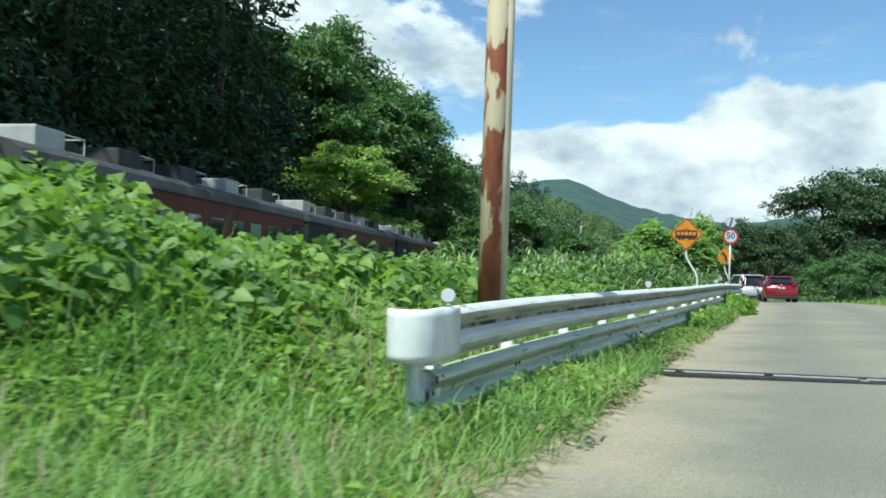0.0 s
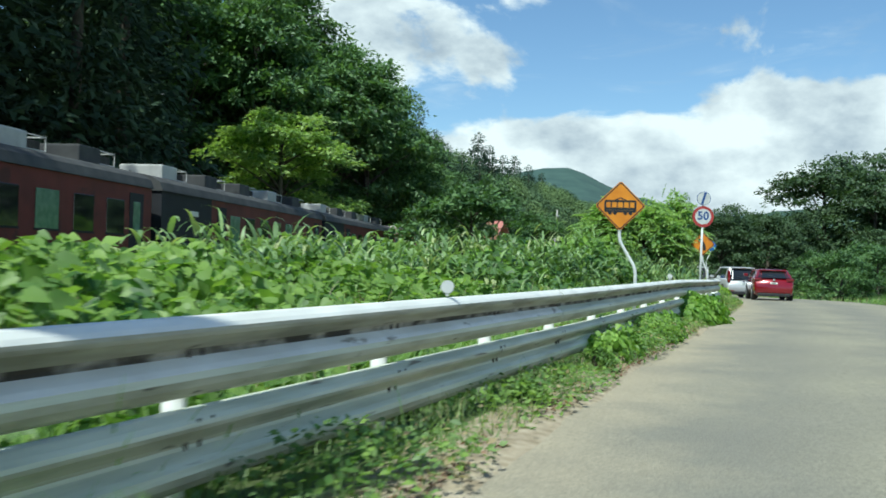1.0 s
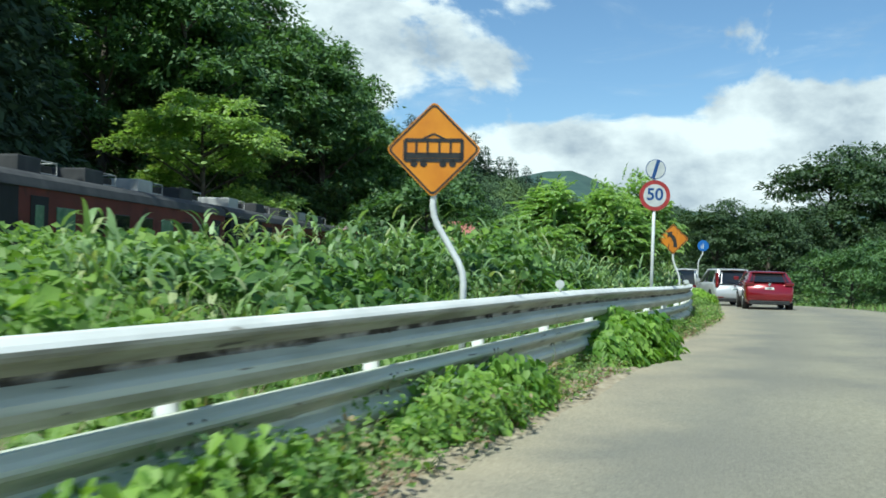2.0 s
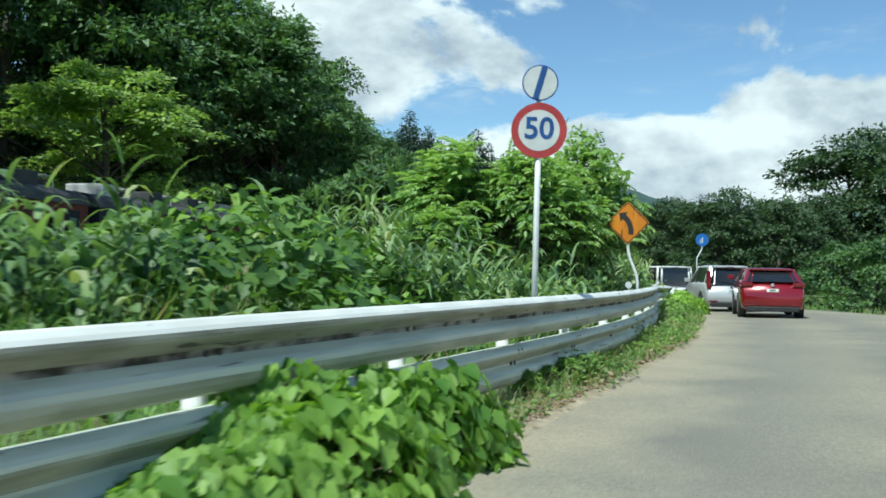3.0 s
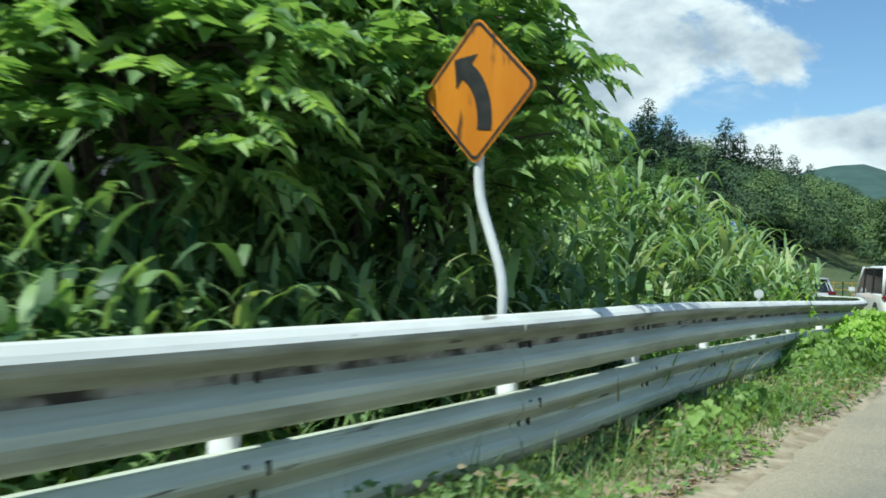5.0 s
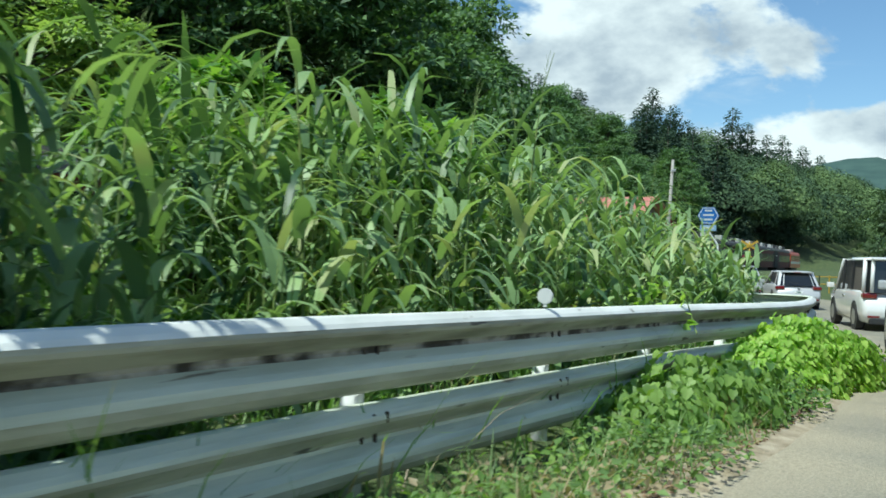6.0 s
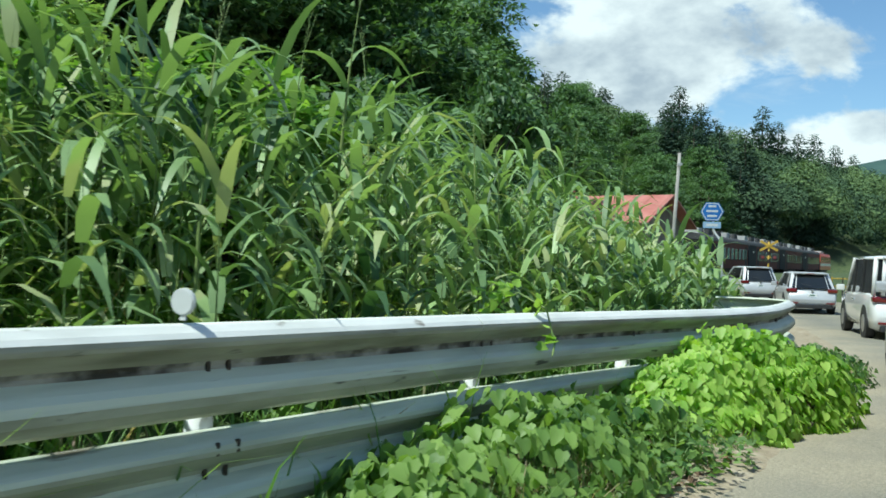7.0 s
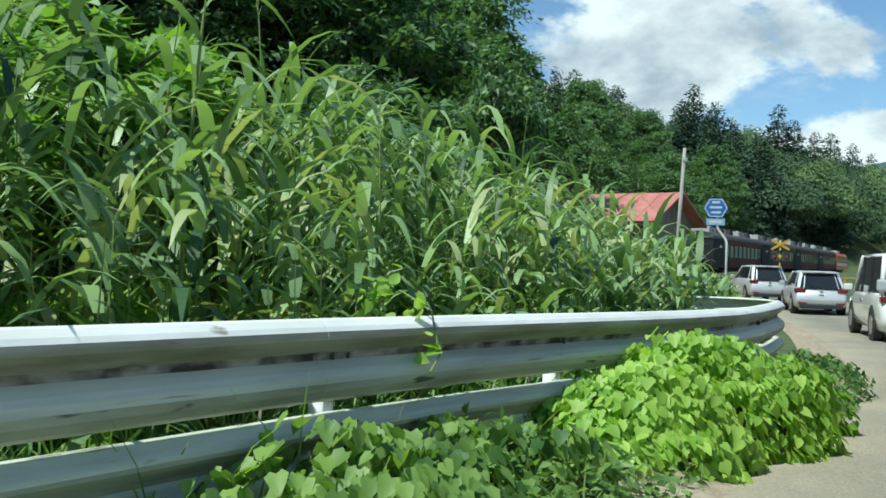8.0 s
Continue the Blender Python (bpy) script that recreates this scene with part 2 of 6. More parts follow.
def lane_wear(m):
    """Tan silt washed in from the road's edge and darker, polished wheel tracks."""
    n, l = m.node_tree.nodes, m.node_tree.links
    p = n["Principled BSDF"]
    base = p.inputs["Base Color"].links[0].from_socket
    at = n.new("ShaderNodeAttribute")
    at.attribute_name = "across"
    tc = n.new("ShaderNodeTexCoord")
    tex = n.new("ShaderNodeTexNoise")
    tex.inputs["Scale"].default_value, tex.inputs["Detail"].default_value = 0.9, 9
    l.new(tc.outputs["Object"], tex.inputs["Vector"])
    add = n.new("ShaderNodeMath")
    add.operation = "MULTIPLY_ADD"
    l.new(tex.outputs["Fac"], add.inputs[0])
    add.inputs[1].default_value = 2.2
    l.new(at.outputs["Fac"], add.inputs[2])
    for stops, colour in ((((1.0, 0.0), (2.6, 0.5), (3.6, 0.0)), (0.150, 0.145, 0.128)), (((0.9, 0.85), (2.3, 0.0), (9.0, 0.0)), (0.345, 0.292, 0.205)), (((3.6, 0.0), (4.7, 0.6), (6.0, 0.0)), (0.155, 0.150, 0.132))):
        div = n.new("ShaderNodeMath")
        div.operation = "DIVIDE"
        l.new(add.outputs[0], div.inputs[0])
        div.inputs[1].default_value = 10.0
        ramp = n.new("ShaderNodeValToRGB")
        e = ramp.color_ramp.elements
        e.new(0.5)
        for k, (x, v) in enumerate(stops):
            e[k].position, e[k].color = x / 10.0, (v, v, v, 1)
        l.new(div.outputs[0], ramp.inputs[0])
        mx = n.new("ShaderNodeMix")
        mx.data_type = "RGBA"
        l.new(ramp.outputs[0], mx.inputs["Factor"])
        l.new(base, mx.inputs[6])
        mx.inputs[7].default_value = (*colour, 1)
        base = mx.outputs[2]
    grain = n.new("ShaderNodeTexNoise")
    grain.inputs["Scale"].default_value, grain.inputs["Detail"].default_value, grain.inputs["Roughness"].default_value = 55.0, 5, 0.75
    l.new(tc.outputs["Object"], grain.inputs["Vector"])
    span = n.new("ShaderNodeMapRange")
    span.inputs[1].default_value, span.inputs[2].default_value, span.inputs[3].default_value, span.inputs[4].default_value = 0.32, 0.70, 0.66, 1.42
    l.new(grain.outputs["Fac"], span.inputs[0])
    hs = n.new("ShaderNodeHueSaturation")
    l.new(span.outputs[0], hs.inputs["Value"])
    l.new(base, hs.inputs["Color"])
    l.new(hs.outputs[0], p.inputs["Base Color"])


lane_wear(M["road"])


# ---- mesh helpers ----
def mesh_object(name, bm, material, parent=None, label="", smooth=False):
    me = bpy.data.meshes.new(name)
    bm.to_mesh(me)
    bm.free()
    if smooth:
        for p in me.polygons:
            p.use_smooth = True
    me.materials.append(material)
    ob = new(name, me)
    if parent is not None:
        ob.parent = parent
    if label:
        ob["label"] = label
    return ob


def part(name, bm, material, parent, label="", smooth=False):
    return mesh_object(name, bm, material, parent, label, smooth)


def thing(name, m, label, category, group="", kind=""):
    ob = new(name)
    ob.empty_display_size = 0.2
    ob.matrix_world = m
    return tagged(ob, label, category, group, kind)


def arrays_object(name, verts, faces, material, parent=None, smooth=False):
    """verts (n, 3) and faces (k, 3 or 4) as arrays."""
    me = bpy.data.meshes.new(name)
    k, w = faces.shape
    me.vertices.add(len(verts))
    me.vertices.foreach_set("co", np.ascontiguousarray(verts, dtype=np.float32).ravel())
    me.loops.add(k * w)
    me.loops.foreach_set("vertex_index", np.ascontiguousarray(faces, dtype=np.int32).ravel())
    me.polygons.add(k)
    me.polygons.foreach_set("loop_start", np.arange(0, k * w, w, dtype=np.int32))
    if smooth:
        me.polygons.foreach_set("use_smooth", np.ones(k, dtype=bool))
    me.update(calc_edges=True)
    me.materials.append(material)
    ob = new(name, me)
    if parent is not None:
        ob.parent = parent
    return ob


def box(bm, x0, x1, y0, y1, z0, z1, bevel=0.0):
    r = bmesh.ops.create_cube(bm, size=1)
    for v in r["verts"]:
        v.co = ((x0 + x1) / 2 + v.co.x * (x1 - x0), (y0 + y1) / 2 + v.co.y * (y1 - y0), (z0 + z1) / 2 + v.co.z * (z1 - z0))
    if bevel:
        edges = list({e for v in r["verts"] for e in v.link_edges})
        bmesh.ops.bevel(bm, geom=edges, offset=bevel, segments=2, affect="EDGES", profile=0.6)
    return bm


def tube(bm, points, radii, sides=10, cap=True):
    """A tube through points with a radius at each."""
    pts = [Vector(p) for p in points]
    if isinstance(radii, (int, float)):
        radii = [radii] * len(pts)
    rings = []
    for i, p in enumerate(pts):
        d = (pts[min(i + 1, len(pts) - 1)] - pts[max(i - 1, 0)]).normalized()
        a = d.orthogonal().normalized() if abs(d.z) < 0.95 else d.cross(Vector((0, 1, 0))).normalized()
        if rings:
            a = (last - d * last.dot(d)).normalized()
        last = a
        b = d.cross(a)
        rings.append([bm.verts.new(p + (a * math.cos(t) + b * math.sin(t)) * radii[i]) for t in (2 * math.pi * k / sides for k in range(sides))])
    for r0, r1 in zip(rings, rings[1:]):
        for k in range(sides):
            bm.faces.new((r0[k], r0[(k + 1) % sides], r1[(k + 1) % sides], r1[k]))
    if cap:
        bm.faces.new(rings[0][::-1])
        bm.faces.new(rings[-1])
    return bm


def prism(bm, outline, y0, y1):
    """A plate with an outline in x and z, between two depths y."""
    a = [bm.verts.new((x, y0, z)) for x, z in outline]
    b = [bm.verts.new((x, y1, z)) for x, z in outline]
    n = len(outline)
    bm.faces.new(a)
    bm.faces.new(b[::-1])
    for i in range(n):
        bm.faces.new((a[i], b[i], b[(i + 1) % n], a[(i + 1) % n]))
    bmesh.ops.recalc_face_normals(bm, faces=bm.faces[:])
    return bm


def disc(r, n=40, z=0.0):
    return [(r * math.cos(2 * math.pi * i / n), z + r * math.sin(2 * math.pi * i / n)) for i in range(n)]


# ---- plan ----
EDGE = ((-26, -12.1), (0, -1.8), (7.5, 1.17), (17.7, 5.1), (24.3, 7.8), (31.2, 10.6), (36.7, 12.9), (41.2, 14.6), (46.7, 16.4),
        (49.8, 17.2), (53.7, 18.25), (56.6, 18.9), (60, 19.2), (66, 19.25), (72, 19.0), (80, 18.2), (86, 17.4), (92, 16.1), (98, 14.3), (104, 11.8), (110, 8.5))
EDGE_Y = np.array([e[0] for e in EDGE], float)
EDGE_X = np.array([e[1] for e in EDGE], float)
FINE_Y = np.linspace(-26, 110, 545)
FINE_X = np.interp(FINE_Y, EDGE_Y, EDGE_X)
FINE_X = np.convolve(np.pad(FINE_X, 14, mode="reflect", reflect_type="odd"), np.ones(29) / 29, "valid")
ROAD_WIDTH = 6.6
# the road falls gently towards the bend
FALL_Y = np.linspace(30, 90, 121)
FALL_Z = np.interp(FALL_Y, (36, 44, 50, 57, 63, 68, 75, 84), (0, -0.06, -0.125, -0.23, -0.37, -0.49, -0.585, -0.61))
FALL_Z = np.convolve(np.pad(FALL_Z, 6, mode="edge"), np.ones(13) / 13, "valid")


def edge_x(y):
    return np.interp(y, FINE_Y, FINE_X)


def edge_way(y):
    """Unit direction of the road's left edge at y."""
    dx = float(edge_x(y + 0.6) - edge_x(y - 0.6))
    v = Vector((dx, 1.2, 0))
    return v.normalized()


def smooth01(t):
    t = np.clip(t, 0, 1)
    return t * t * (3 - 2 * t)


def road_z(y):
    return np.interp(np.asarray(y, float), FALL_Y, FALL_Z)


def track_x(y):
    return -11.7 + 0.152 * np.asarray(y, float)


def wobble(x, y, s=1.0):
    return (np.sin(x * 1.3 * s + 1.7 * np.sin(y * 0.7 * s)) + np.sin(y * 1.7 * s + 1.3 * np.sin(x * 0.9 * s + 2)) + 0.6 * np.sin((x + y) * 2.9 * s)) / 2.6


def ground_z(x, y):
    x, y = np.asarray(x, float), np.asarray(y, float)
    left = np.where(y > 112, 10.0, (edge_x(y) - x) * 0.94)
    rz = road_z(y)
    zone = smooth01((y - 37) / 7)
    bank = (1 - zone) * (0.38 + 0.75 * np.exp(-((y - 9) / 5.0) ** 2) + 0.55 * np.exp(-((y - 35) / 4.5) ** 2)) + zone * 0.42
    start = smooth01((y - 4) / 7)
    rise = start * smooth01((left - 1.0) / 4.0) + (1 - start) * smooth01((left - 3.5) / 4.0)
    z = rz + 0.03 * smooth01(left / 0.6) + (bank - rz) * rise + 0.12 * wobble(x, y, 0.8) * smooth01((left - 1.2) / 2)
    d = track_x(y) - x
    near = smooth01((d + 4.5) / 2.0)
    z = z * (1 - near) - 0.30 * near
    far = smooth01((y - 110) / 90)
    dd = np.maximum(d + np.maximum(0, y - 190) * 0.25 - 3.2, 0)
    hill = 26 * (1 - np.exp(-dd * (0.5 + 0.3 * far) / 26)) + 0.8 * wobble(x, y, 0.12) * smooth01(dd / 6)
    z = z + hill
    right = -left - ROAD_WIDTH
    z = np.where(left < 0, rz - 0.06 + 0.35 * smooth01((right - 0.3) / 8) * (1 + 0.5 * wobble(x, y, 0.4)), z)
    return z


def lines(lo, hi, step, reach):
    fine = np.arange(lo, hi + step / 2, step)
    out, s = [], step
    v = 0.0
    while v < reach:
        s *= 1.3
        v += s
        out.append(v)
    out = np.array(out)
    return np.concatenate((lo - out[::-1], fine, hi + out))


gx, gy = lines(-22, 34, 0.5, 2400), lines(-6, 84, 0.5, 2400)
X, Y = np.meshgrid(gx, gy)
Z = ground_z(X, Y)
idx = np.arange(X.size).reshape(X.shape)
quads = np.stack((idx[:-1, :-1], idx[:-1, 1:], idx[1:, 1:], idx[1:, :-1]), -1).reshape(-1, 4)
ground = arrays_object("ground", np.stack((X, Y, Z), -1).reshape(-1, 3), quads, M["ground"], smooth=True)
tagged(ground, "weedy soil rising from the roadside to the railway bank", "ground", kind="structure")

# the road follows its left edge
ys = np.arange(-25, 109.5, 0.5)
across = np.array([-0.12, 0.0, 0.5, 1.5, 2.5, 3.3, 4.3, 5.3, ROAD_WIDTH, ROAD_WIDTH + 0.3])
rows_ = []
rng = np.random.default_rng(3)
jag = np.convolve(rng.normal(0, 0.11, len(ys) + 2), [0.25, 0.5, 0.25], "valid")
for i, y in enumerate(ys):
    w = edge_way(y)
    nrm = Vector((w.y, -w.x, 0))
    for k, a in enumerate(across):
        a = a + (jag[i] if k < 2 else 0)
        z = float(road_z(y)) + 0.03 * (1 - abs(a - 3.3) / 3.3) + (-0.02 if k in (0, len(across) - 1) else 0.006)
        rows_.append((float(edge_x(y)) + nrm.x * a, y + nrm.y * a, z))
idx = np.arange(len(rows_)).reshape(len(ys), len(across))
quads = np.stack((idx[:-1, :-1], idx[:-1, 1:], idx[1:, 1:], idx[1:, :-1]), -1).reshape(-1, 4)
road = arrays_object("road", np.array(rows_), quads, M["road"], smooth=True)
road.data.attributes.new("across", "FLOAT", "POINT").data.foreach_set("value", np.tile(across, len(ys)).astype(np.float32))
tagged(road, "worn sun-bleached grey asphalt road with ragged edges", "road", kind="structure")

# strip of silt and gravel along the road's edge
rows_ = []
jag2 = np.convolve(rng.normal(0, 0.22, len(ys) + 4), np.ones(5) / 5, "valid")
for i, y in enumerate(ys):
    w = edge_way(y)
    nrm = Vector((w.y, -w.x, 0))
    for k, a in enumerate((-0.9, -0.3, 0.0, 0.20)):
        a = max(0.04, a + jag2[i]) if k == 3 else a
        z = float(road_z(y)) + (-0.02, 0.045, 0.030, -0.012)[k]
        rows_.append((float(edge_x(y)) + nrm.x * a, y + nrm.y * a, z))
idx = np.arange(len(rows_)).reshape(len(ys), 4)
quads = np.stack((idx[:-1, :-1], idx[:-1, 1:], idx[1:, 1:], idx[1:, :-1]), -1).reshape(-1, 4)
verge = arrays_object("verge", np.array(rows_), quads, M["verge"], smooth=True)
tagged(verge, "silt and gravel gathered along the road edge", "verge", kind="structure")


# ---- guard rail ----
def beam_profile():
    """Front of a two-wave beam: offset towards the road and height, from the top edge down."""
    return ((-0.045, 0.338), (-0.030, 0.352), (0.000, 0.356), (0.026, 0.350), (0.060, 0.324), (0.077, 0.304), (0.081, 0.286), (0.078, 0.268), (0.060, 0.250), (0.006, 0.206), (-0.004, 0.188),
            (0.002, 0.172), (0.052, 0.136), (0.074, 0.112), (0.080, 0.080), (0.074, 0.046), (0.050, 0.012), (0.004, -0.010))


# from the road edge to the beam's back
def back_off(y):
    return 0.66 + 0.30 * (1 - smooth01((y - 7) / 15)) + 0.34 * smooth01((y - 43) / 7) - 0.42 * smooth01((y - 51) / 6.5)

RAIL_START, RAIL_END = 7.52, 59.0
# the beam's own line: small bows in plan, and the height of its top over the level ground
BOW_Y, BOW_X = (8, 24, 28, 33.6, 37.3, 39.2, 41.2, 44, 46, 47.4, 49.5, 51.6, 54, 57), (0, 0, 0.05, 0.15, 0.14, 0.09, -0.04, -0.17, -0.22, -0.19, -0.09, -0.14, -0.14, -0.12)
TOP_Y, TOP_Z = (7, 8, 9.2, 12, 20, 25, 29, 32, 35, 38, 40, 42, 44, 46.2, 47.3, 48.3, 49.7, 51, 52.5, 54, 57), (0.872, 0.888, 0.918, 0.928, 0.935, 0.95, 0.972, 0.955, 0.93, 0.912, 0.893, 0.879, 0.872, 0.870, 0.845, 0.820, 0.793, 0.766, 0.736, 0.703, 0.650)
FINE_BOW = np.convolve(np.pad(np.interp(FINE_Y, BOW_Y, BOW_X), 6, mode="edge"), np.ones(13) / 13, "valid")
FINE_TOP = np.convolve(np.pad(np.interp(FINE_Y, TOP_Y, TOP_Z), 5, mode="edge"), np.ones(11) / 11, "valid")


def rail_point(y, out=0.0):
    """A point on the beam's back line, moved out towards the road."""
    w = edge_way(y)
    back = float(back_off(y)) - out
    return Vector((float(edge_x(y)) - w.y * back + float(np.interp(y + 0.25, FINE_Y, FINE_BOW)), y + w.x * back, float(np.interp(y + 0.25, FINE_Y, FINE_TOP)) - 0.901))


def swept_beam(y0, y1, z0, proud=0.0, upper_tones=False):
    bm = bmesh.new()
    prof = beam_profile()
    prev = None
    n = max(2, int((y1 - y0) / 0.9) + 1)
    for y in np.linspace(y0, y1, n):
        ring = []
        for o, h in prof:
            p = rail_point(y, o + proud)
            ring.append(bm.verts.new((p.x, p.y, p.z + z0 + h)))
        for o, h in prof[::-1]:
            p = rail_point(y, o + proud - 0.005)
            ring.append(bm.verts.new((p.x, p.y, p.z + z0 + h)))
        if prev:
            k = len(ring)
            for i in range(k):
                bm.faces.new((prev[i], prev[(i + 1) % k], ring[(i + 1) % k], ring[i]))
        else:
            bm.faces.new(ring[::-1])
        prev = ring
    bm.faces.new(prev)
    bmesh.ops.recalc_face_normals(bm, faces=bm.faces[:])
    # sunlight is painted into the top; grime and painted shade fill the fold and valley
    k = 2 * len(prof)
    if upper_tones:
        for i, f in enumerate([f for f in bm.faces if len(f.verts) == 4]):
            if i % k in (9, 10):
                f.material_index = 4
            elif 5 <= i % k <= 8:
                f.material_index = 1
            # near the start the lower shoulder's caught sunlight is painted in too
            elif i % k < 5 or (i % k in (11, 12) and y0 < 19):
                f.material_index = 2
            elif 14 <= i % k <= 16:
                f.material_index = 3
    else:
        # lower beam: tan ground reflection painted underneath, sunlight along the top edge
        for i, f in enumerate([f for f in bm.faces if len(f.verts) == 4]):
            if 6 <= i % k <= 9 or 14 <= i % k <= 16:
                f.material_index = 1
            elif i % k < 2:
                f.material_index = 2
    return bm


def end_wrap(y, z0, ahead):
    """Rounded sheet that closes a beam at its end, bent back round the post."""
    bm = bmesh.new()
    w = edge_way(y)
    s = 1 if ahead else -1
    c = rail_point(y, -0.10)
    out = Vector((w.y, -w.x, 0))
    way = Vector((w.x, w.y, 0)) * s
    prev = None
    pts = [out * 0.180 - way * 0.42, out * 0.180 - way * 0.2]
    pts += [out * 0.180 * math.cos(a) + way * 0.180 * math.sin(a) * 1.15 for a in np.linspace(0, math.pi, 13)]
    pts += [-out * 0.180 - way * 0.25]
    hs = ((0.352, -0.03), (0.350, 0.0), (0.30, 0.004), (0.05, 0.004), (0.0, 0.0), (-0.002, -0.03))
    for p in pts:
        d = p.normalized()
        ring = [bm.verts.new((c.x + p.x + d.x * o, c.y + p.y + d.y * o, c.z + z0 + h)) for h, o in hs]
        if prev:
            for i in range(len(hs) - 1):
                bm.faces.new((prev[i], ring[i], ring[i + 1], prev[i + 1]))
        prev = ring
    bmesh.ops.recalc_face_normals(bm, faces=bm.faces[:])
    bmesh.ops.solidify(bm, geom=bm.faces[:], thickness=0.004)
    return bm


UPPER, LOWER = 0.545, 0.128
guard_rail = thing("guard_rail", pose(0, 0, 0), "two-beam weathered grey steel guard rail beside the road", "guard rail")
y = RAIL_START
lap = 0
while y < RAIL_END - 0.3:
    y1 = min(y + 3.97, RAIL_END)
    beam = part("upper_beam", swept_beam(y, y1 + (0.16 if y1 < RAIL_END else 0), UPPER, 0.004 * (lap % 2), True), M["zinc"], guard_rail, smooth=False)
    beam.data.materials.append(M["zinc_grime_shade"])
    beam.data.materials.append(M["zinc_sunlit"])
    beam.data.materials.append(M["zinc_underside"])
    beam.data.materials.append(M["zinc_soil_shade"])
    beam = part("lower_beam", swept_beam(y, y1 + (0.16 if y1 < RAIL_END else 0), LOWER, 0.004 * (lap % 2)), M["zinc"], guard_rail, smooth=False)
    beam.data.materials.append(M["zinc_underside"])
    beam.data.materials.append(M["zinc_sunlit"])
    y, lap = y1, lap + 1
part("end_cap", end_wrap(RAIL_START, UPPER, False), M["white_steel"], guard_rail, "rounded white end sheet", True)

bm = bmesh.new()
tube(bm, ((0, 0, -0.3), (0, 0, 0.40), (0, 0, 0.50)), (0.125, 0.125, 0.132), 18)
stub = part("end_post", bm, M["white_steel"], guard_rail, "thick white post under the end sheet", True)
stub.location = rail_point(RAIL_START + 0.16, -0.10)
for z in (0.20, 0.38):
    bm = bmesh.new()
    tube(bm, ((0, 0, z), (0, 0, z + 0.035)), 0.131, 18)
    band = part("band", bm, M["white_steel"], guard_rail, smooth=True)
    band.location = stub.location

# the far end curls away from the road
def curl(z0):
    bm = bmesh.new()
    prof = beam_profile()
    w = edge_way(RAIL_END)
    base = rail_point(RAIL_END)
    prev = None
    for a in np.linspace(0, 2.3, 14):
        r = 0.62
        # turning left about a centre behind the beam
        c = base - Vector((w.y, -w.x, 0)) * r
        ang = a
        outv = Vector((w.y, -w.x, 0)) * math.cos(ang) + Vector((w.x, w.y, 0)) * math.sin(ang)
        ring = [bm.verts.new(c + outv * (r + o) + Vector((0, 0, z0 + h))) for o, h in prof]
        if prev:
            for i in range(len(prof) - 1):
                bm.faces.new((prev[i], prev[i + 1], ring[i + 1], ring[i]))
        prev = ring
    bmesh.ops.recalc_face_normals(bm, faces=bm.faces[:])
    bmesh.ops.solidify(bm, geom=bm.faces[:], thickness=0.005)
    return bm


part("curled_end", curl(UPPER), M["zinc"], guard_rail, "beam end curled away from the road")
part("curled_end", curl(LOWER), M["zinc"], guard_rail, "beam end curled away from the road")

# posts with brackets, two slot bolts a beam
bm = bmesh.new()
tube(bm, ((0, 0, -0.3), (0, 0, 0.80)), 0.057, 14)
tube(bm, ((0, 0, 0.80), (0, 0, 0.822), (0, 0, 0.832)), (0.061, 0.058, 0.03), 14)
post_mesh = bm
post0 = part("post", post_mesh, M["white_steel"], guard_rail, "white tubular steel post", True)
bm = bmesh.new()
box(bm, -0.035, 0.035, -0.06, 0.075, -0.05, 0.05, 0.006)
bracket0 = part("bracket", bm, M["white_steel"], guard_rail)
bm = bmesh.new()
box(bm, -0.010, 0.010, -0.004, 0.010, -0.026, 0.026, 0.004)
bolt0 = part("bolt", bm, M["bolt"], guard_rail)
post_ys = []
y = RAIL_START + 0.05
while y < RAIL_END:
    post_ys.append(y)
    y += 1.99
placed = set()
for y in post_ys:
    w = edge_way(y)
    # local +y points to the road
    turn = Matrix.Rotation(math.atan2(-w.x, w.y) - math.pi / 2, 4, "Z")
    back = rail_point(y, -0.10)
    m = Matrix.Translation(back) @ turn
    spots = [(post0, m)]
    for z0 in (UPPER, LOWER):
        spots.append((bracket0, m @ Matrix.Translation((0, 0.0, z0 + 0.175))))
        for dx in (-0.052, 0.052):
            spots.append((bolt0, m @ Matrix.Translation((dx, 0.102, z0 + 0.180))))
            if z0 == LOWER:
                spots.append((bolt0, m @ Matrix.Translation((dx, 0.170, z0 + 0.292))))
    for src, mm in spots:
        if src not in placed:
            src.matrix_world = mm
            placed.add(src)
        else:
            o = src.copy()
            scene.collection.objects.link(o)
            o.matrix_world = mm

# round delineators on the rail
bm = bmesh.new()
prism(bm, disc(0.052, 24), -0.012, 0.012)
bmesh.ops.bevel(bm, geom=[e for e in bm.edges if abs(e.verts[0].co.y - e.verts[1].co.y) < 1e-5], offset=0.006, segments=2, affect="EDGES")
for v in bm.verts:
    v.co.z += 0.070
box(bm, -0.012, 0.012, -0.006, 0.006, 0.0, 0.04, 0.002)
deline = None
for y in (7.85, 16.4, 27.7, 38.9, 49.18):
    p = rail_point(y, 0.01) + Vector((0, 0, UPPER + 0.367))
    m = Matrix.Translation(p)
    if deline is None:
        deline = thing("delineator", m, "small round white road delineator fixed on the guard rail", "delineator", "delineators on the rail")
        part("reflector", bm, M["sign_white"], deline)
    else:
        copy_thing(deline, m)

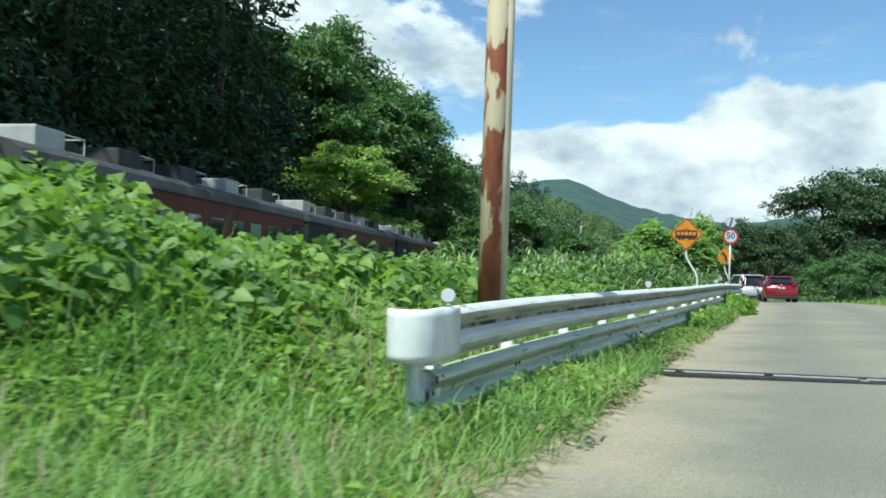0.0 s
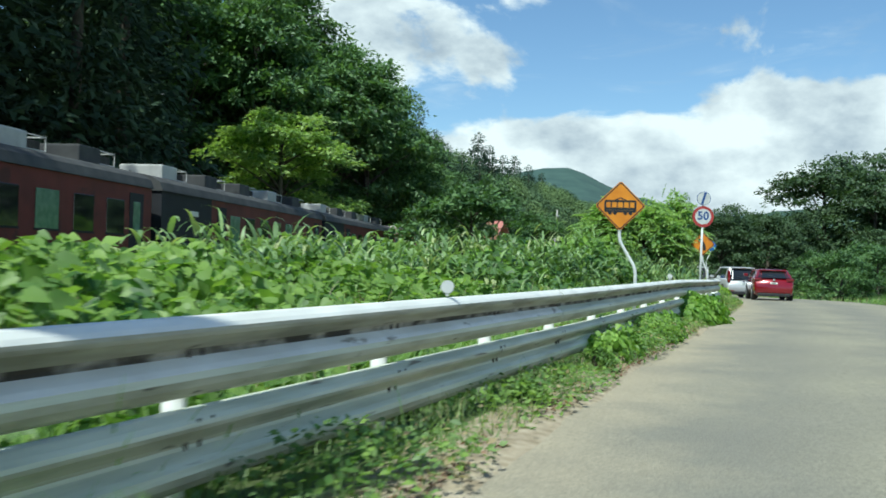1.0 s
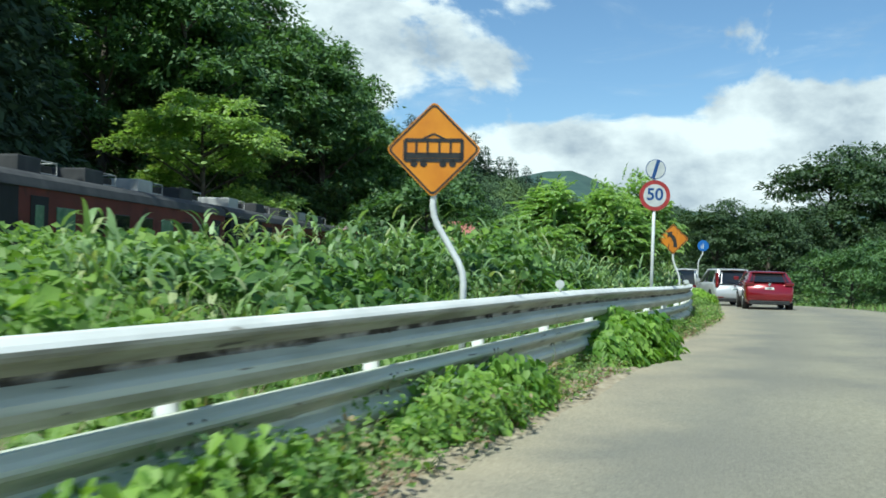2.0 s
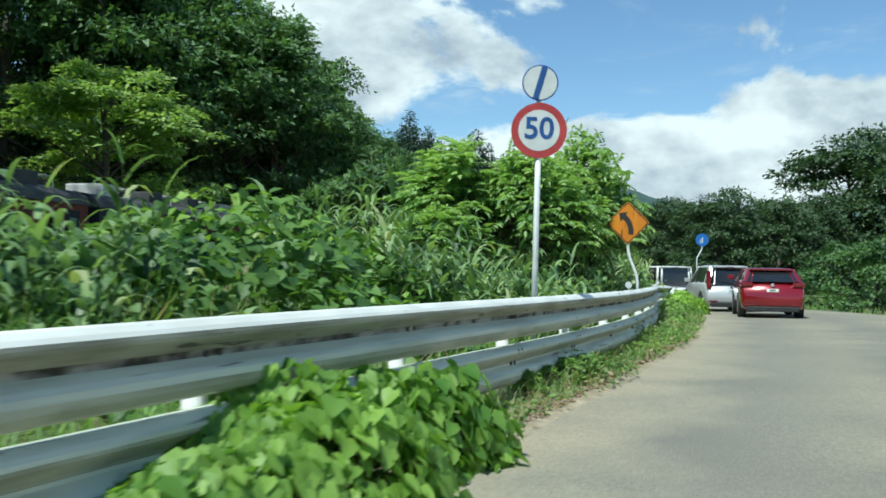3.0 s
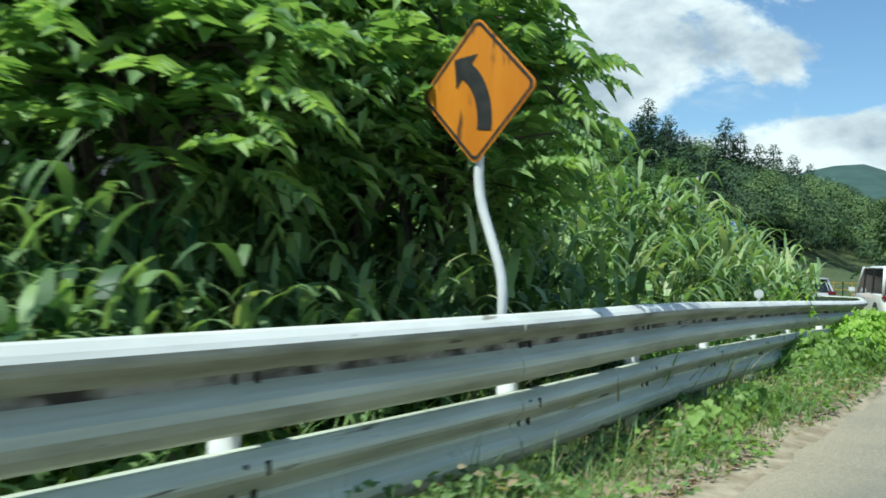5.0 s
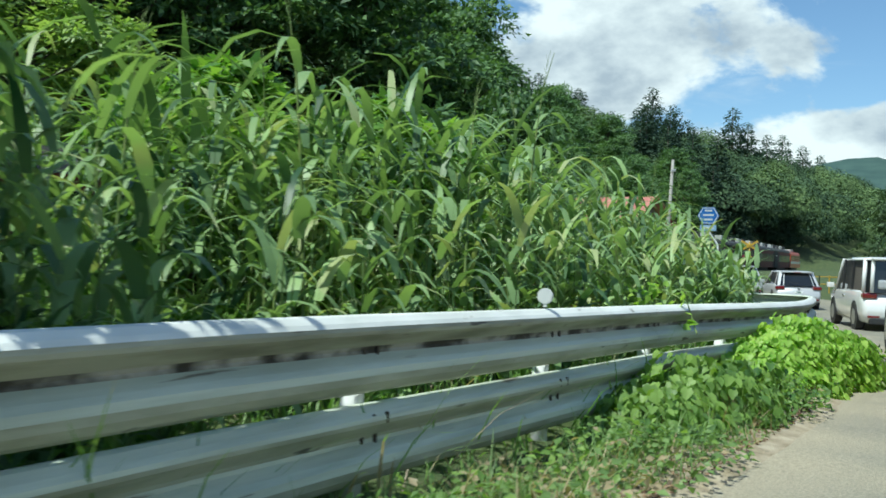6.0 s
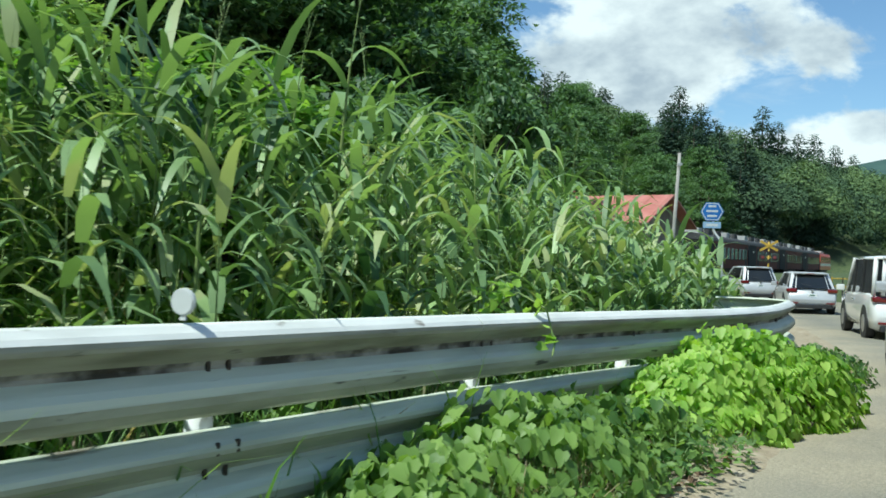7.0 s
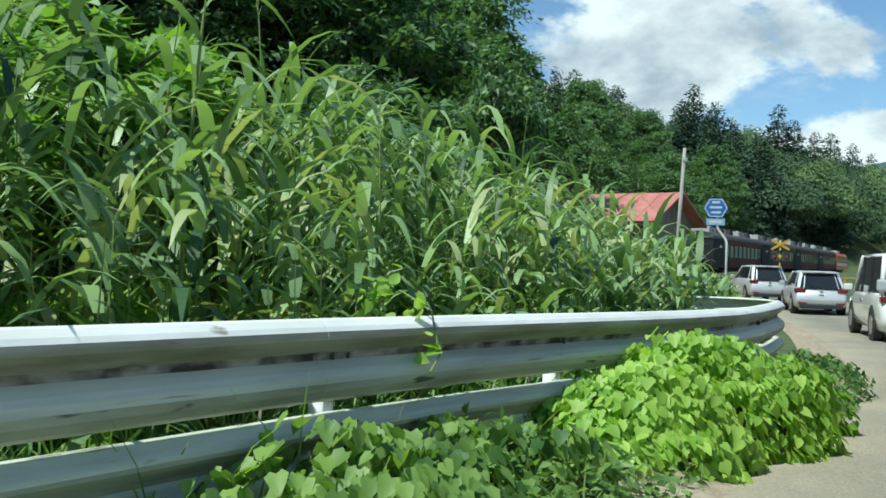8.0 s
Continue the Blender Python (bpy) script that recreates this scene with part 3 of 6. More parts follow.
# dark iron drain grate across the road
drain = thing("drain_grate", pose(2.20, 12.20, 0.010, 0, 0, -16.5) @ Matrix.Diagonal((1.04, 1.55, 1, 1)), "dark iron drain grate set across the road", "drain")
for z0, z1 in ((0.30, 0.36), (-0.03, 0.03)):
    bm = bmesh.new()
    box(bm, -0.1, 5.7, z0, z1, 0.0, 0.034, 0.004)
    part("frame", bm, M["grate"], drain)
bm = bmesh.new()
box(bm, -0.1, 5.7, 0.03, 0.30, -0.004, 0.008)
part("channel", bm, M["grate"], drain)
bm = bmesh.new()
box(bm, 0.0, 0.86, 0.245, 0.280, 0.008, 0.030, 0.003)
panel0 = part("cover_strip", bm, M["sign_back"], drain, "grey steel cover strip")
bm = bmesh.new()
box(bm, 0.0, 0.86, 0.045, 0.19, 0.006, 0.024, 0.003)
panel1 = part("panel", bm, M["grate"], drain)
for k in range(6):
    for src in (panel0, panel1):
        o = src if k == 0 else src.copy()
        if k:
            scene.collection.objects.link(o)
        o.location.x = 0.02 + k * 0.95

# rusty pole
rusty = thing("rusty_pole", pose(0.92, 11.43, 0.1, 0.6, 0.9, 0), "tall rusty steel pole with flaking cream paint", "pole")
bm = bmesh.new()
tube(bm, ((0, 0, -0.3), (0, 0, 3.2), (0, 0, 7.5)), (0.135, 0.130, 0.120), 20)
part("shaft", bm, M["rust"], rusty, smooth=True)
bm = bmesh.new()
tube(bm, ((0.128, -0.05, -0.2), (0.122, -0.05, 7.4)), 0.045, 10)
part("conduit", bm, M["pale_pole"], rusty, "pale conduit strapped to the pole", True)


# ---- plants ----
OVAL = (np.array([(0, 0, 0), (0.45, -0.5, 0.10), (1, 0, -0.06), (0.45, 0.5, 0.10)]), np.array([(0, 1, 2), (0, 2, 3)]))
SPRIG = (np.array([(0, -0.30, 0), (0.30, 0.55, 0.06), (1, -0.08, -0.05)]), np.array([(0, 1, 2)]))
HEART = (np.array([(0.06, 0, 0), (-0.06, -0.26, 0.03), (0.22, -0.52, 0.09), (0.62, -0.34, 0.05), (1, 0, -0.10), (0.62, 0.34, 0.05), (0.22, 0.52, 0.09), (-0.06, 0.26, 0.03)]),
         np.array([(0, 1, 2), (0, 2, 3), (0, 3, 4), (0, 4, 5), (0, 5, 6), (0, 6, 7)]))


def unit(v):
    return v / np.maximum(np.linalg.norm(v, axis=1, keepdims=True), 1e-9)


def leaves(pos, way, nrm, length, width, shape=OVAL):
    """Arrays of leaves: base, direction of the tip, upper side, sizes."""
    tv, tf = shape
    way = unit(way)
    side = unit(np.cross(nrm, way))
    up = np.cross(way, side)
    v = (pos[:, None] + tv[None, :, 0, None] * length[:, None, None] * way[:, None] + tv[None, :, 1, None] * width[:, None, None] * side[:, None]
         + tv[None, :, 2, None] * length[:, None, None] * up[:, None])
    n, k = len(pos), len(tv)
    f = tf[None] + (np.arange(n) * k)[:, None, None]
    return v.reshape(-1, 3), f.reshape(-1, tf.shape[1])


def blades(pos, way, length, width, droop, seg=4):
    """Grass-like blades that rise along way and bend over by droop."""
    n = len(pos)
    way = unit(way)
    flat = way * np.array([1, 1, 0])
    flat = unit(flat + 1e-4)
    side = unit(np.stack((-flat[:, 1], flat[:, 0], np.zeros(n)), 1))
    t = np.linspace(0, 1, seg + 1)
    out = np.zeros((n, seg + 1, 2, 3))
    p = pos.copy()
    d = way.copy()
    for i in range(seg + 1):
        w = width * (1 - t[i] ** 1.6) * (0.55 + 0.45 * min(1, t[i] * 4)) + 0.0008
        out[:, i, 0] = p - side * w[:, None] / 2
        out[:, i, 1] = p + side * w[:, None] / 2
        d = d + flat * (droop * 0.45)[:, None] * (0.5 + t[i])
        d[:, 2] -= droop * (0.30 + 1.0 * t[i])
        d = unit(d)
        p = p + d * (length / seg)[:, None]
    base = (np.arange(n) * (seg + 1) * 2)[:, None]
    q = np.arange(seg) * 2
    f = np.stack((q, q + 1, q + 3, q + 2), 1)
    f = (base[:, :, None] + f[None]).reshape(-1, 4)
    return out.reshape(-1, 3), f


def join(chunks):
    vs, fs, k = [], [], 0
    for v, f in chunks:
        vs.append(v)
        fs.append(f + k)
        k += len(v)
    return np.concatenate(vs), np.concatenate(fs)


def random_dirs(r, n):
    return unit(r.normal(size=(n, 3)))


def broad_tree(name, seed, height, radius, low, clumps, per, size, material, label, category="tree", lean=(0, 0), sprays=7):
    """A trunk with limbs that each carry a clump of leaves."""
    r = np.random.default_rng(seed)
    root = thing(name, pose(0, 0, 0), label, category, "trees")
    bm = bmesh.new()
    h1 = height * 0.55
    tr = height * 0.018 + 0.05
    tube(bm, ((0, 0, -0.6), (0.05, 0, h1 * 0.4), (0.1 + lean[0] * 0.4, 0.1, h1), (lean[0], lean[1], height * 0.86)), (tr * 1.25, tr, tr * 0.6, tr * 0.15), 8)
    chunks = []
    for i in range(clumps):
        a = r.uniform(0, 2 * math.pi)
        u = r.uniform(0, 1) ** 0.8
        z = low + (height - low) * u
        prof = math.sin(math.pi * min(0.97, 0.16 + 0.80 * u)) ** 0.7
        rad = radius * prof * r.uniform(0.45, 1.0)
        c = np.array((math.cos(a) * rad + lean[0] * u, math.sin(a) * rad + lean[1] * u, z - 0.25 * radius * (rad / radius) ** 2))
        s = radius * r.uniform(0.20, 0.36)
        if i % 2 == 0:
            z0 = max(0.25 * height, c[2] - rad * 0.7)
            z0 = min(z0, height * 0.8)
            tube(bm, ((lean[0] * z0 / height, lean[1] * z0 / height, z0), (c[0] * 0.55, c[1] * 0.55, z0 + (c[2] - z0) * 0.6), tuple(c)), (tr * 0.32, tr * 0.2, 0.015), 5, False)
        # each clump is a handful of flattened sprays with gaps between them
        for q in range(sprays):
            d = random_dirs(r, 1)[0]
            d[2] = abs(d[2]) * 1.1 - 0.35
            o = c + d * s * r.uniform(0.55, 1.05) * np.array((1.25, 1.25, 0.85))
            flat = s * r.uniform(0.34, 0.62)
            n = int(per * r.uniform(0.7, 1.3))
            e = r.normal(0, 0.5, (n, 3)) * np.array((1, 1, 0.34)) * flat
            e[:, 2] -= 0.35 * (e[:, 0] ** 2 + e[:, 1] ** 2) / flat
            out = np.array((d[0], d[1], 0.15))
            way = e * np.array((1, 1, 0.3)) / flat + out * 0.7 + r.normal(0, 0.45, (n, 3)) + np.array((0, 0, -0.30))
            nrm = np.array((d[0] * 0.35, d[1] * 0.35, 1.0)) + r.normal(0, 0.38, (n, 3))
            L = size * r.uniform(0.6, 1.35, n)
            chunks.append(leaves(o + e, way, nrm, L, L * r.uniform(0.55, 0.85, n), SPRIG))
    part("trunk", bm, M["bark"], root, smooth=True)
    v, f = join(chunks)
    arrays_object("crown", v, f, material, root)
    return root


def cedar_tree(name, seed, height, radius, tiers, per, size, label, material):
    """A straight trunk with drooping sprays in tiers, narrow at the top."""
    r = np.random.default_rng(seed)
    root = thing(name, pose(0, 0, 0), label, "tree", "trees")
    bm = bmesh.new()
    tube(bm, ((0, 0, -1), (0, 0, height * 0.5), (0, 0, height)), (0.28, 0.18, 0.02), 8)
    chunks = []
    for i in range(tiers):
        u = (i + r.uniform(-0.4, 0.4)) / tiers
        z = height * (0.10 + 0.90 * u)
        rad = radius * (1 - u) ** 0.75 * r.uniform(0.75, 1.12) + 0.12
        arms = max(4, int(9 * (1 - u) + 3))
        for k in range(arms):
            a = 2 * math.pi * (k + r.uniform(0, 0.8)) / arms
            n = max(4, int(per * (rad / radius)))
            t = r.uniform(0.15, 1, n) ** 0.7
            out = np.array((math.cos(a), math.sin(a), 0))
            pos = out * (t * rad)[:, None] + np.array((0, 0, z)) + np.stack((r.normal(0, 0.22, n), r.normal(0, 0.22, n), -0.30 * t * rad + r.normal(0, 0.22, n)), 1)
            way = out * 0.8 + r.normal(0, 0.5, (n, 3)) + np.array((0, 0, -0.25))
            L = size * r.uniform(0.7, 1.3, n)
            chunks.append(leaves(pos, way, np.tile((0, 0, 1.0), (n, 1)) + r.normal(0, 0.5, (n, 3)), L, L * 0.55, SPRIG))
    part("trunk", bm, M["bark"], root, smooth=True)
    v, f = join(chunks)
    arrays_object("crown", v, f, material, root)
    return root


def place(x, y, turn=0.0, size=1.0, sink=0.0, tall=1.0):
    return Matrix.Translation((x, y, float(ground_z(x, y)) - sink)) @ Matrix.Rotation(turn, 4, "Z") @ Matrix.Diagonal((size, size, size * tall, 1))


# the wood behind the railway
cedars = [cedar_tree("cedar", 11, 19, 3.0, 38, 36, 0.42, "dark green Japanese cedar on the wooded slope", M["leaf_cedar"]),
          cedar_tree("cedar", 12, 22, 3.3, 42, 34, 0.42, "dark green Japanese cedar on the wooded slope", M["leaf_cedar"])]
broads = [broad_tree("broadleaf_tree", 21, 15, 5.2, 2.5, 62, 36, 0.36, M["leaf_tree"], "tall dark green broadleaf tree on the wooded slope"),
          broad_tree("broadleaf_tree", 22, 13, 4.6, 1.5, 58, 36, 0.34, M["leaf_tree"], "dense dark green broadleaf tree on the wooded slope")]
r = np.random.default_rng(5)
spots = []
for row, back in enumerate((5.2, 9.5, 14.5, 21.0)):
    y = -6.0 + row * 1.7
    while y < (108 if row < 3 else 120):
        yy = y + r.uniform(-1.2, 1.2)
        spots.append((float(track_x(yy)) - back - r.uniform(-0.8, 1.6), yy, row))
        y += r.uniform(4.2, 6.2) + row * 0.9
used = set()
for x, y, row in spots:
    if row == 3 and y < 70:
        continue
    if (row == 0 and 53 < y < 84) or (row == 1 and 58 < y < 80):
        continue
    dark = y < 62 + row * 3
    if dark:
        kind = int(r.integers(0, 2))
        src, key, s = cedars[kind], ("c", kind), r.uniform(0.85, 1.12)
    else:
        kind = int(r.integers(0, 2))
        src, key, s = broads[kind], ("b", kind), r.uniform(0.85, 1.25)
    m = place(x, y, r.uniform(0, 6.28), s, 0.3, r.uniform(0.92, 1.1))
    if key in used:
        copy_thing(src, m)
    else:
        used.add(key)
        src.matrix_world = m

# the large trees that stand out in front of it
for x, y, s, k, tall in ((-6.5, 86, 1.22, 0, 1.0), (-1.8, 89, 1.05, 1, 1.05), (2.1, 94, 0.88, 0, 0.92), (-3.4, 107, 1.12, 0, 1.02), (-4.2, 118, 1.0, 1, 1.0), (4, 125, 0.8, 0, 0.9)):
    copy_thing(broads[k], place(x, y, x * 2.0, s, 0.2, tall))
pale = broad_tree("pale_tree", 31, 11.5, 4.6, 2.2, 64, 58, 0.30, M["leaf_pale"], "light green spreading broadleaf tree beside the railway")
pale.matrix_world = place(-6.1, 68.5, 0.4, 1.08, 0.0, 0.78)
copy_thing(broads[1], place(-9.4, 76.5, 2.4, 1.0, 0.0, 1.1))

# trees across the road
right = [broad_tree("roadside_tree", 41, 8.2, 4.2, 0.6, 64, 40, 0.27, M["leaf_dark"], "dense dark green roadside tree"),
         broad_tree("roadside_tree", 42, 6.6, 3.6, 0.3, 54, 40, 0.25, M["leaf_dark"], "low bushy dark green roadside tree")]
first = [True, True]
for x, y, s, k in ((28.5, 86.5, 0.84, 0), (33, 88, 0.98, 1), (37.0, 92, 0.98, 0), (27.6, 99, 0.98, 0), (30.2, 104, 1.08, 0), (43, 100, 1.85, 0), (48.5, 102, 1.95, 0), (44.5, 92, 1.55, 0), (51, 93, 1.8, 0),
                   (57, 100, 2.0, 0), (31.0, 97, 0.88, 1), (33, 108, 0.98, 1), (37, 104, 0.95, 0), (53, 86, 1.3, 1), (40, 83, 0.8, 1), (64, 96, 2.0, 0), (34, 96, 1.0, 0)):
    m = place(x, y, x * 1.3, s, 0.1)
    if first[k]:
        right[k].matrix_world, first[k] = m, False
    else:
        copy_thing(right[k], m)
bush = broad_tree("bush", 43, 2.7, 2.3, 0.1, 40, 24, 0.19, M["leaf_tree"], "green leafy bush by the road", "bush")
firstb = True
for x, y, s in ((28.2, 63, 0.95), (31.5, 65.5, 1.1), (35.5, 67, 1.2), (29.5, 69.5, 1.05), (33.5, 72, 1.25), (39, 70, 1.2), (36.5, 76, 1.2), (43, 74, 1.4)):
    m = place(x, y, x * 3, s)
    if firstb:
        bush.matrix_world, firstb = m, False
    else:
        copy_thing(bush, m)
for x, y, s in ((6.5, 72, 2.05), (6.4, 80, 1.4), (10.2, 64, 1.3), (4.3, 74, 1.75)):
    copy_thing(bush, place(x, y, x * 2, s))
copy_thing(bush, place(8.6, 79, 1.1, 1.30, 0.0, 1.9))

# ---- far hills ----
def tuft_ball(r, x, y, z, w, n=1000, fine=0.8):
    d = random_dirs(r, n)
    d[:, 2] = np.abs(d[:, 2])
    pos = np.array((x, y, z)) + d * w * r.uniform(0.7, 1.05, (n, 1)) * np.array((1, 1, 1.1))
    L = w * fine * r.uniform(0.09, 0.19, n)
    way = r.normal(0, 1.0, (n, 3)) + np.array((0, 0, -0.4))
    way = way - d * np.sum(way * d, axis=1, keepdims=True) * 0.85
    return leaves(pos, way, d + np.array((0, 0, 0.35)) + r.normal(0, 0.22, (n, 3)), L, L * 0.8, SPRIG)


r = np.random.default_rng(8)
for i in range(36):
    y = 121 + 88 * (i / 36) + r.uniform(-2, 2)
    x = float(track_x(y)) - 4.5 - (i * 25 % 36) / 36 * 30
    copy_thing(broads[i % 2], place(x, y, r.uniform(0, 6.28), r.uniform(0.62, 0.95), 0.3, r.uniform(0.85, 1.1)))
    if i % 6 == 0:
        copy_thing(cedars[i % 2], place(x - 4, y + 3, r.uniform(0, 6.28), r.uniform(0.7, 0.85), 0.3))

r = np.random.default_rng(9)
con, bal, dim = [], [], []
for i in range(1000):
    y = r.uniform(118, 430)
    d = r.uniform(3, 70) - max(0.0, y - 190) * 0.25
    x = float(track_x(y)) - d
    z = float(ground_z(x, y))
    if z > 1.2 and y > 205 and (x > -70) and (x < 80):
        if r.uniform() < 0.10 + 0.45 * (wobble(x, y, 0.05) > 0.35):
            if y < 330 and len(con) < 36:
                con.append((x, y, z, r.uniform(0.62, 0.92)))
        else:
            (bal if r.uniform() < 0.55 else dim).append(tuft_ball(r, x, y, z + r.uniform(3.0, 10.0), r.uniform(3.2, 6.0)))
for px, py, top in ((0.0, 252, 39.5), (4.5, 255, 36), (17.3, 282, 39.5), (21, 284, 36), (-15.4, 246, 38.5), (-9, 250, 34), (30, 300, 35), (36, 312, 33.5), (41, 318, 31.5), (26, 296, 34.5), (47, 330, 29), (7.5, 258, 33)):
    z = float(ground_z(px, py))
    con.append((px, py, z, (top + 1.5 - min(z, top - 12)) / 20.5))
far_cedar = cedar_tree("far_cedar", 13, 20.5, 3.6, 34, 46, 0.55, "dense dark conifer on the far hillside", M["leaf_conifer"])
for i, (x, y, z, size) in enumerate(con):
    m = Matrix.Translation((x, y, z - 0.5)) @ Matrix.Rotation(i * 1.9, 4, "Z") @ Matrix.Diagonal((size * 1.55, size * 1.55, size, 1))
    if i:
        copy_thing(far_cedar, m)
    else:
        first_far = m
far_cedar.matrix_world = first_far
v, f = join(dim)
tagged(arrays_object("shaded_wood", v, f, M["leaf_far_dark"]), "darker broadleaf crowns in the far hillside wood", "wood", kind="stuff")
v, f = join(bal)
tagged(arrays_object("hillside_wood", v, f, M["leaf_far"]), "far mixed green wood on the hillside", "wood", kind="stuff")

# right-hand distance: a low wooded line closes the view
chunks = []
for i in range(200):
    x, y = r.uniform(40, 260), r.uniform(120, 190)
    chunks.append(tuft_ball(r, x, y, 1.5, r.uniform(4, 7), 300, 1.5))
v, f = join(chunks)
tagged(arrays_object("valley_wood", v, f, M["leaf_far"]), "low green wood along the valley", "wood", kind="stuff")


def ridge(name, y0, xs, hs, depth, label, material):
    """A far mountain: a ridge line with folded slopes."""
    xx = np.linspace(xs[0], xs[-1], 160)
    top = np.interp(xx, xs, hs)
    top = np.convolve(np.pad(top, 4, mode="edge"), np.ones(9) / 9, "valid") + 1.6 * wobble(xx, xx * 0.3, 0.06) + 0.9 * wobble(xx, xx, 0.31)
    vv = []
    m = 24
    for j in range(m + 1):
        u = j / m
        vv.append(np.stack((xx, np.full_like(xx, y0 - depth * u) + 14 * wobble(xx, np.full_like(xx, u * 40), 0.03) * u, top * (1 - u) ** 1.25 + (wobble(xx, np.full_like(xx, u * 90.0), 0.09) * 5 * u * (1 - u)) - 3 * u), 1))
    vv = np.concatenate(vv)
    idx = np.arange(len(vv)).reshape(m + 1, len(xx))
    q = np.stack((idx[:-1, :-1], idx[1:, :-1], idx[1:, 1:], idx[:-1, 1:]), -1).reshape(-1, 4)
    ob = arrays_object(name, vv, q, material, smooth=True)
    return tagged(ob, label, "mountain", kind="structure")


# distance haze is put into the hill's blue-green colour
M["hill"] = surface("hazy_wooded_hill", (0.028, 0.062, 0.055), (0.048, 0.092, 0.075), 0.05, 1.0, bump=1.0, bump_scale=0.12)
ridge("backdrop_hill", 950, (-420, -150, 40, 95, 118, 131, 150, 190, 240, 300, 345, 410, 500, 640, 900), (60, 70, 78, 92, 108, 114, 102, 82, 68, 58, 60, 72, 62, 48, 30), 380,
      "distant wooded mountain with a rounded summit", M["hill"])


# ---- undergrowth ----
def scatter(r, n, x0, x1, y0, y1):
    return r.uniform(x0, x1, n), r.uniform(y0, y1, n)


def canopy(x, y):
    """Depth of the vines over the ground."""
    h = 0.24 + 0.56 * smooth01(0.5 + 0.5 * wobble(x, y, 0.55)) + 0.26 * wobble(x + 7, y, 1.6)
    h = h + 1.9 * np.exp(-(((x + 6.4) / 2.2) ** 2 + ((y - 11.4) / 2.6) ** 2))
    h = h + 0.45 * np.exp(-(((x - 8.6) / 1.9) ** 2 + ((y - 36.0) / 3.6) ** 2))
    h = h + 0.16 * np.exp(-(((y - 13) / 6.0) ** 2))
    left = (edge_x(y) - x) * 0.94
    return np.maximum(0.12, h * (0.25 + 0.75 * smooth01((left - 0.9) / 2.5)))


def vine_field(seed, n, x0, x1, y0, y1, keep, size, material, name, label, shape):
    r = np.random.default_rng(seed)
    x, y = scatter(r, n, x0, x1, y0, y1)
    ok = keep(x, y)
    x, y = x[ok], y[ok]
    n = len(x)
    g, h = ground_z(x, y), canopy(x, y)
    u = r.uniform(0, 1, n) ** 0.45
    pos = np.stack((x, y, g + h * u + 0.02), 1)
    way = np.stack((r.normal(0, 1, n), r.normal(0, 1, n), r.normal(-0.45, 0.35, n)), 1)
    nrm = np.stack((r.normal(0.25, 0.45, n), r.normal(-0.30, 0.45, n), np.full(n, 0.9)), 1)
    L = size * r.uniform(0.6, 1.35, n)
    v, f = leaves(pos, way, nrm, L, L * r.uniform(0.8, 1.0, n), shape)
    return tagged(arrays_object(name, v, f, material), label, "vines", kind="stuff")


def back_of_rail(x, y):
    return (edge_x(y) - x) * 0.94


vine_field(51, 150000, -12, 14, 5, 43, lambda x, y: (y < 27) & (back_of_rail(x, y) > np.where(y < 9, 3.6, 0.95)) & (back_of_rail(x, y) < 6.5) & (x > track_x(y) + 1.8) & (wobble(x, y, 0.35) + 0.02 * (38 - y) > -0.55),
           0.155, M["leaf_kudzu"], "kudzu_vines", "bright green broad-leaved kudzu vines over the bank", HEART)
# the vine field continues past y 27 in a darker leaf tone
vine_field(55, 150000, -12, 14, 5, 43, lambda x, y: (y > 27) & (back_of_rail(x, y) > 0.95) & (back_of_rail(x, y) < 6.5) & (x > track_x(y) + 1.8) & (wobble(x + 2, y, 1.3) > -0.2),
           0.165, M["leaf_deep"], "darker_vines", "deep green broad-leaved vines tangled behind the guard rail", HEART)
vine_field(52, 95000, -16, 15, -2, 75, lambda x, y: (back_of_rail(x, y) > 5.5) & (x > track_x(y) + 1.7), 0.24, M["leaf_kudzu"], "bank_vines", "green vines and weeds over the railway bank", OVAL)
vine_field(53, 60000, -16, 14, 8, 64, lambda x, y: (back_of_rail(x, y) > 1.6) & (x > track_x(y) + 1.7) & (wobble(x + 3, y + 5, 0.55) > 0.22), 0.16, M["leaf_mid"], "fresh_vines", "patches of fresh light green leaves on the bank", OVAL)


vine_field(54, 44000, 9, 19, 43, 66, lambda x, y: (back_of_rail(x, y) > 1.2) & (back_of_rail(x, y) < 4.5) & (wobble(x, y, 0.75) > 0.05), 0.13, M["leaf_mid"], "reed_vines", "broad vine leaves climbing among the reeds", HEART)


def blade_field(seed, n, x0, x1, y0, y1, keep, lo, hi, width, material, name, label, droop=0.30):
    r = np.random.default_rng(seed)
    x, y = scatter(r, n, x0, x1, y0, y1)
    ok = keep(x, y)
    x, y = x[ok], y[ok]
    n = len(x)
    tuftiness = 0.6 + 0.4 * wobble(x, y, 2.1)
    L = r.uniform(lo, hi, n) * (0.65 + 0.5 * tuftiness)
    pos = np.stack((x, y, ground_z(x, y) - 0.02), 1)
    way = np.stack((r.normal(0, 0.38, n), r.normal(0, 0.38, n), np.full(n, 1.0)), 1)
    v, f = blades(pos, way, L, width * r.uniform(0.6, 1.3, n), r.uniform(0.4, 1.4, n) * droop, 3)
    return tagged(arrays_object(name, v, f, material), label, "grass", kind="stuff")


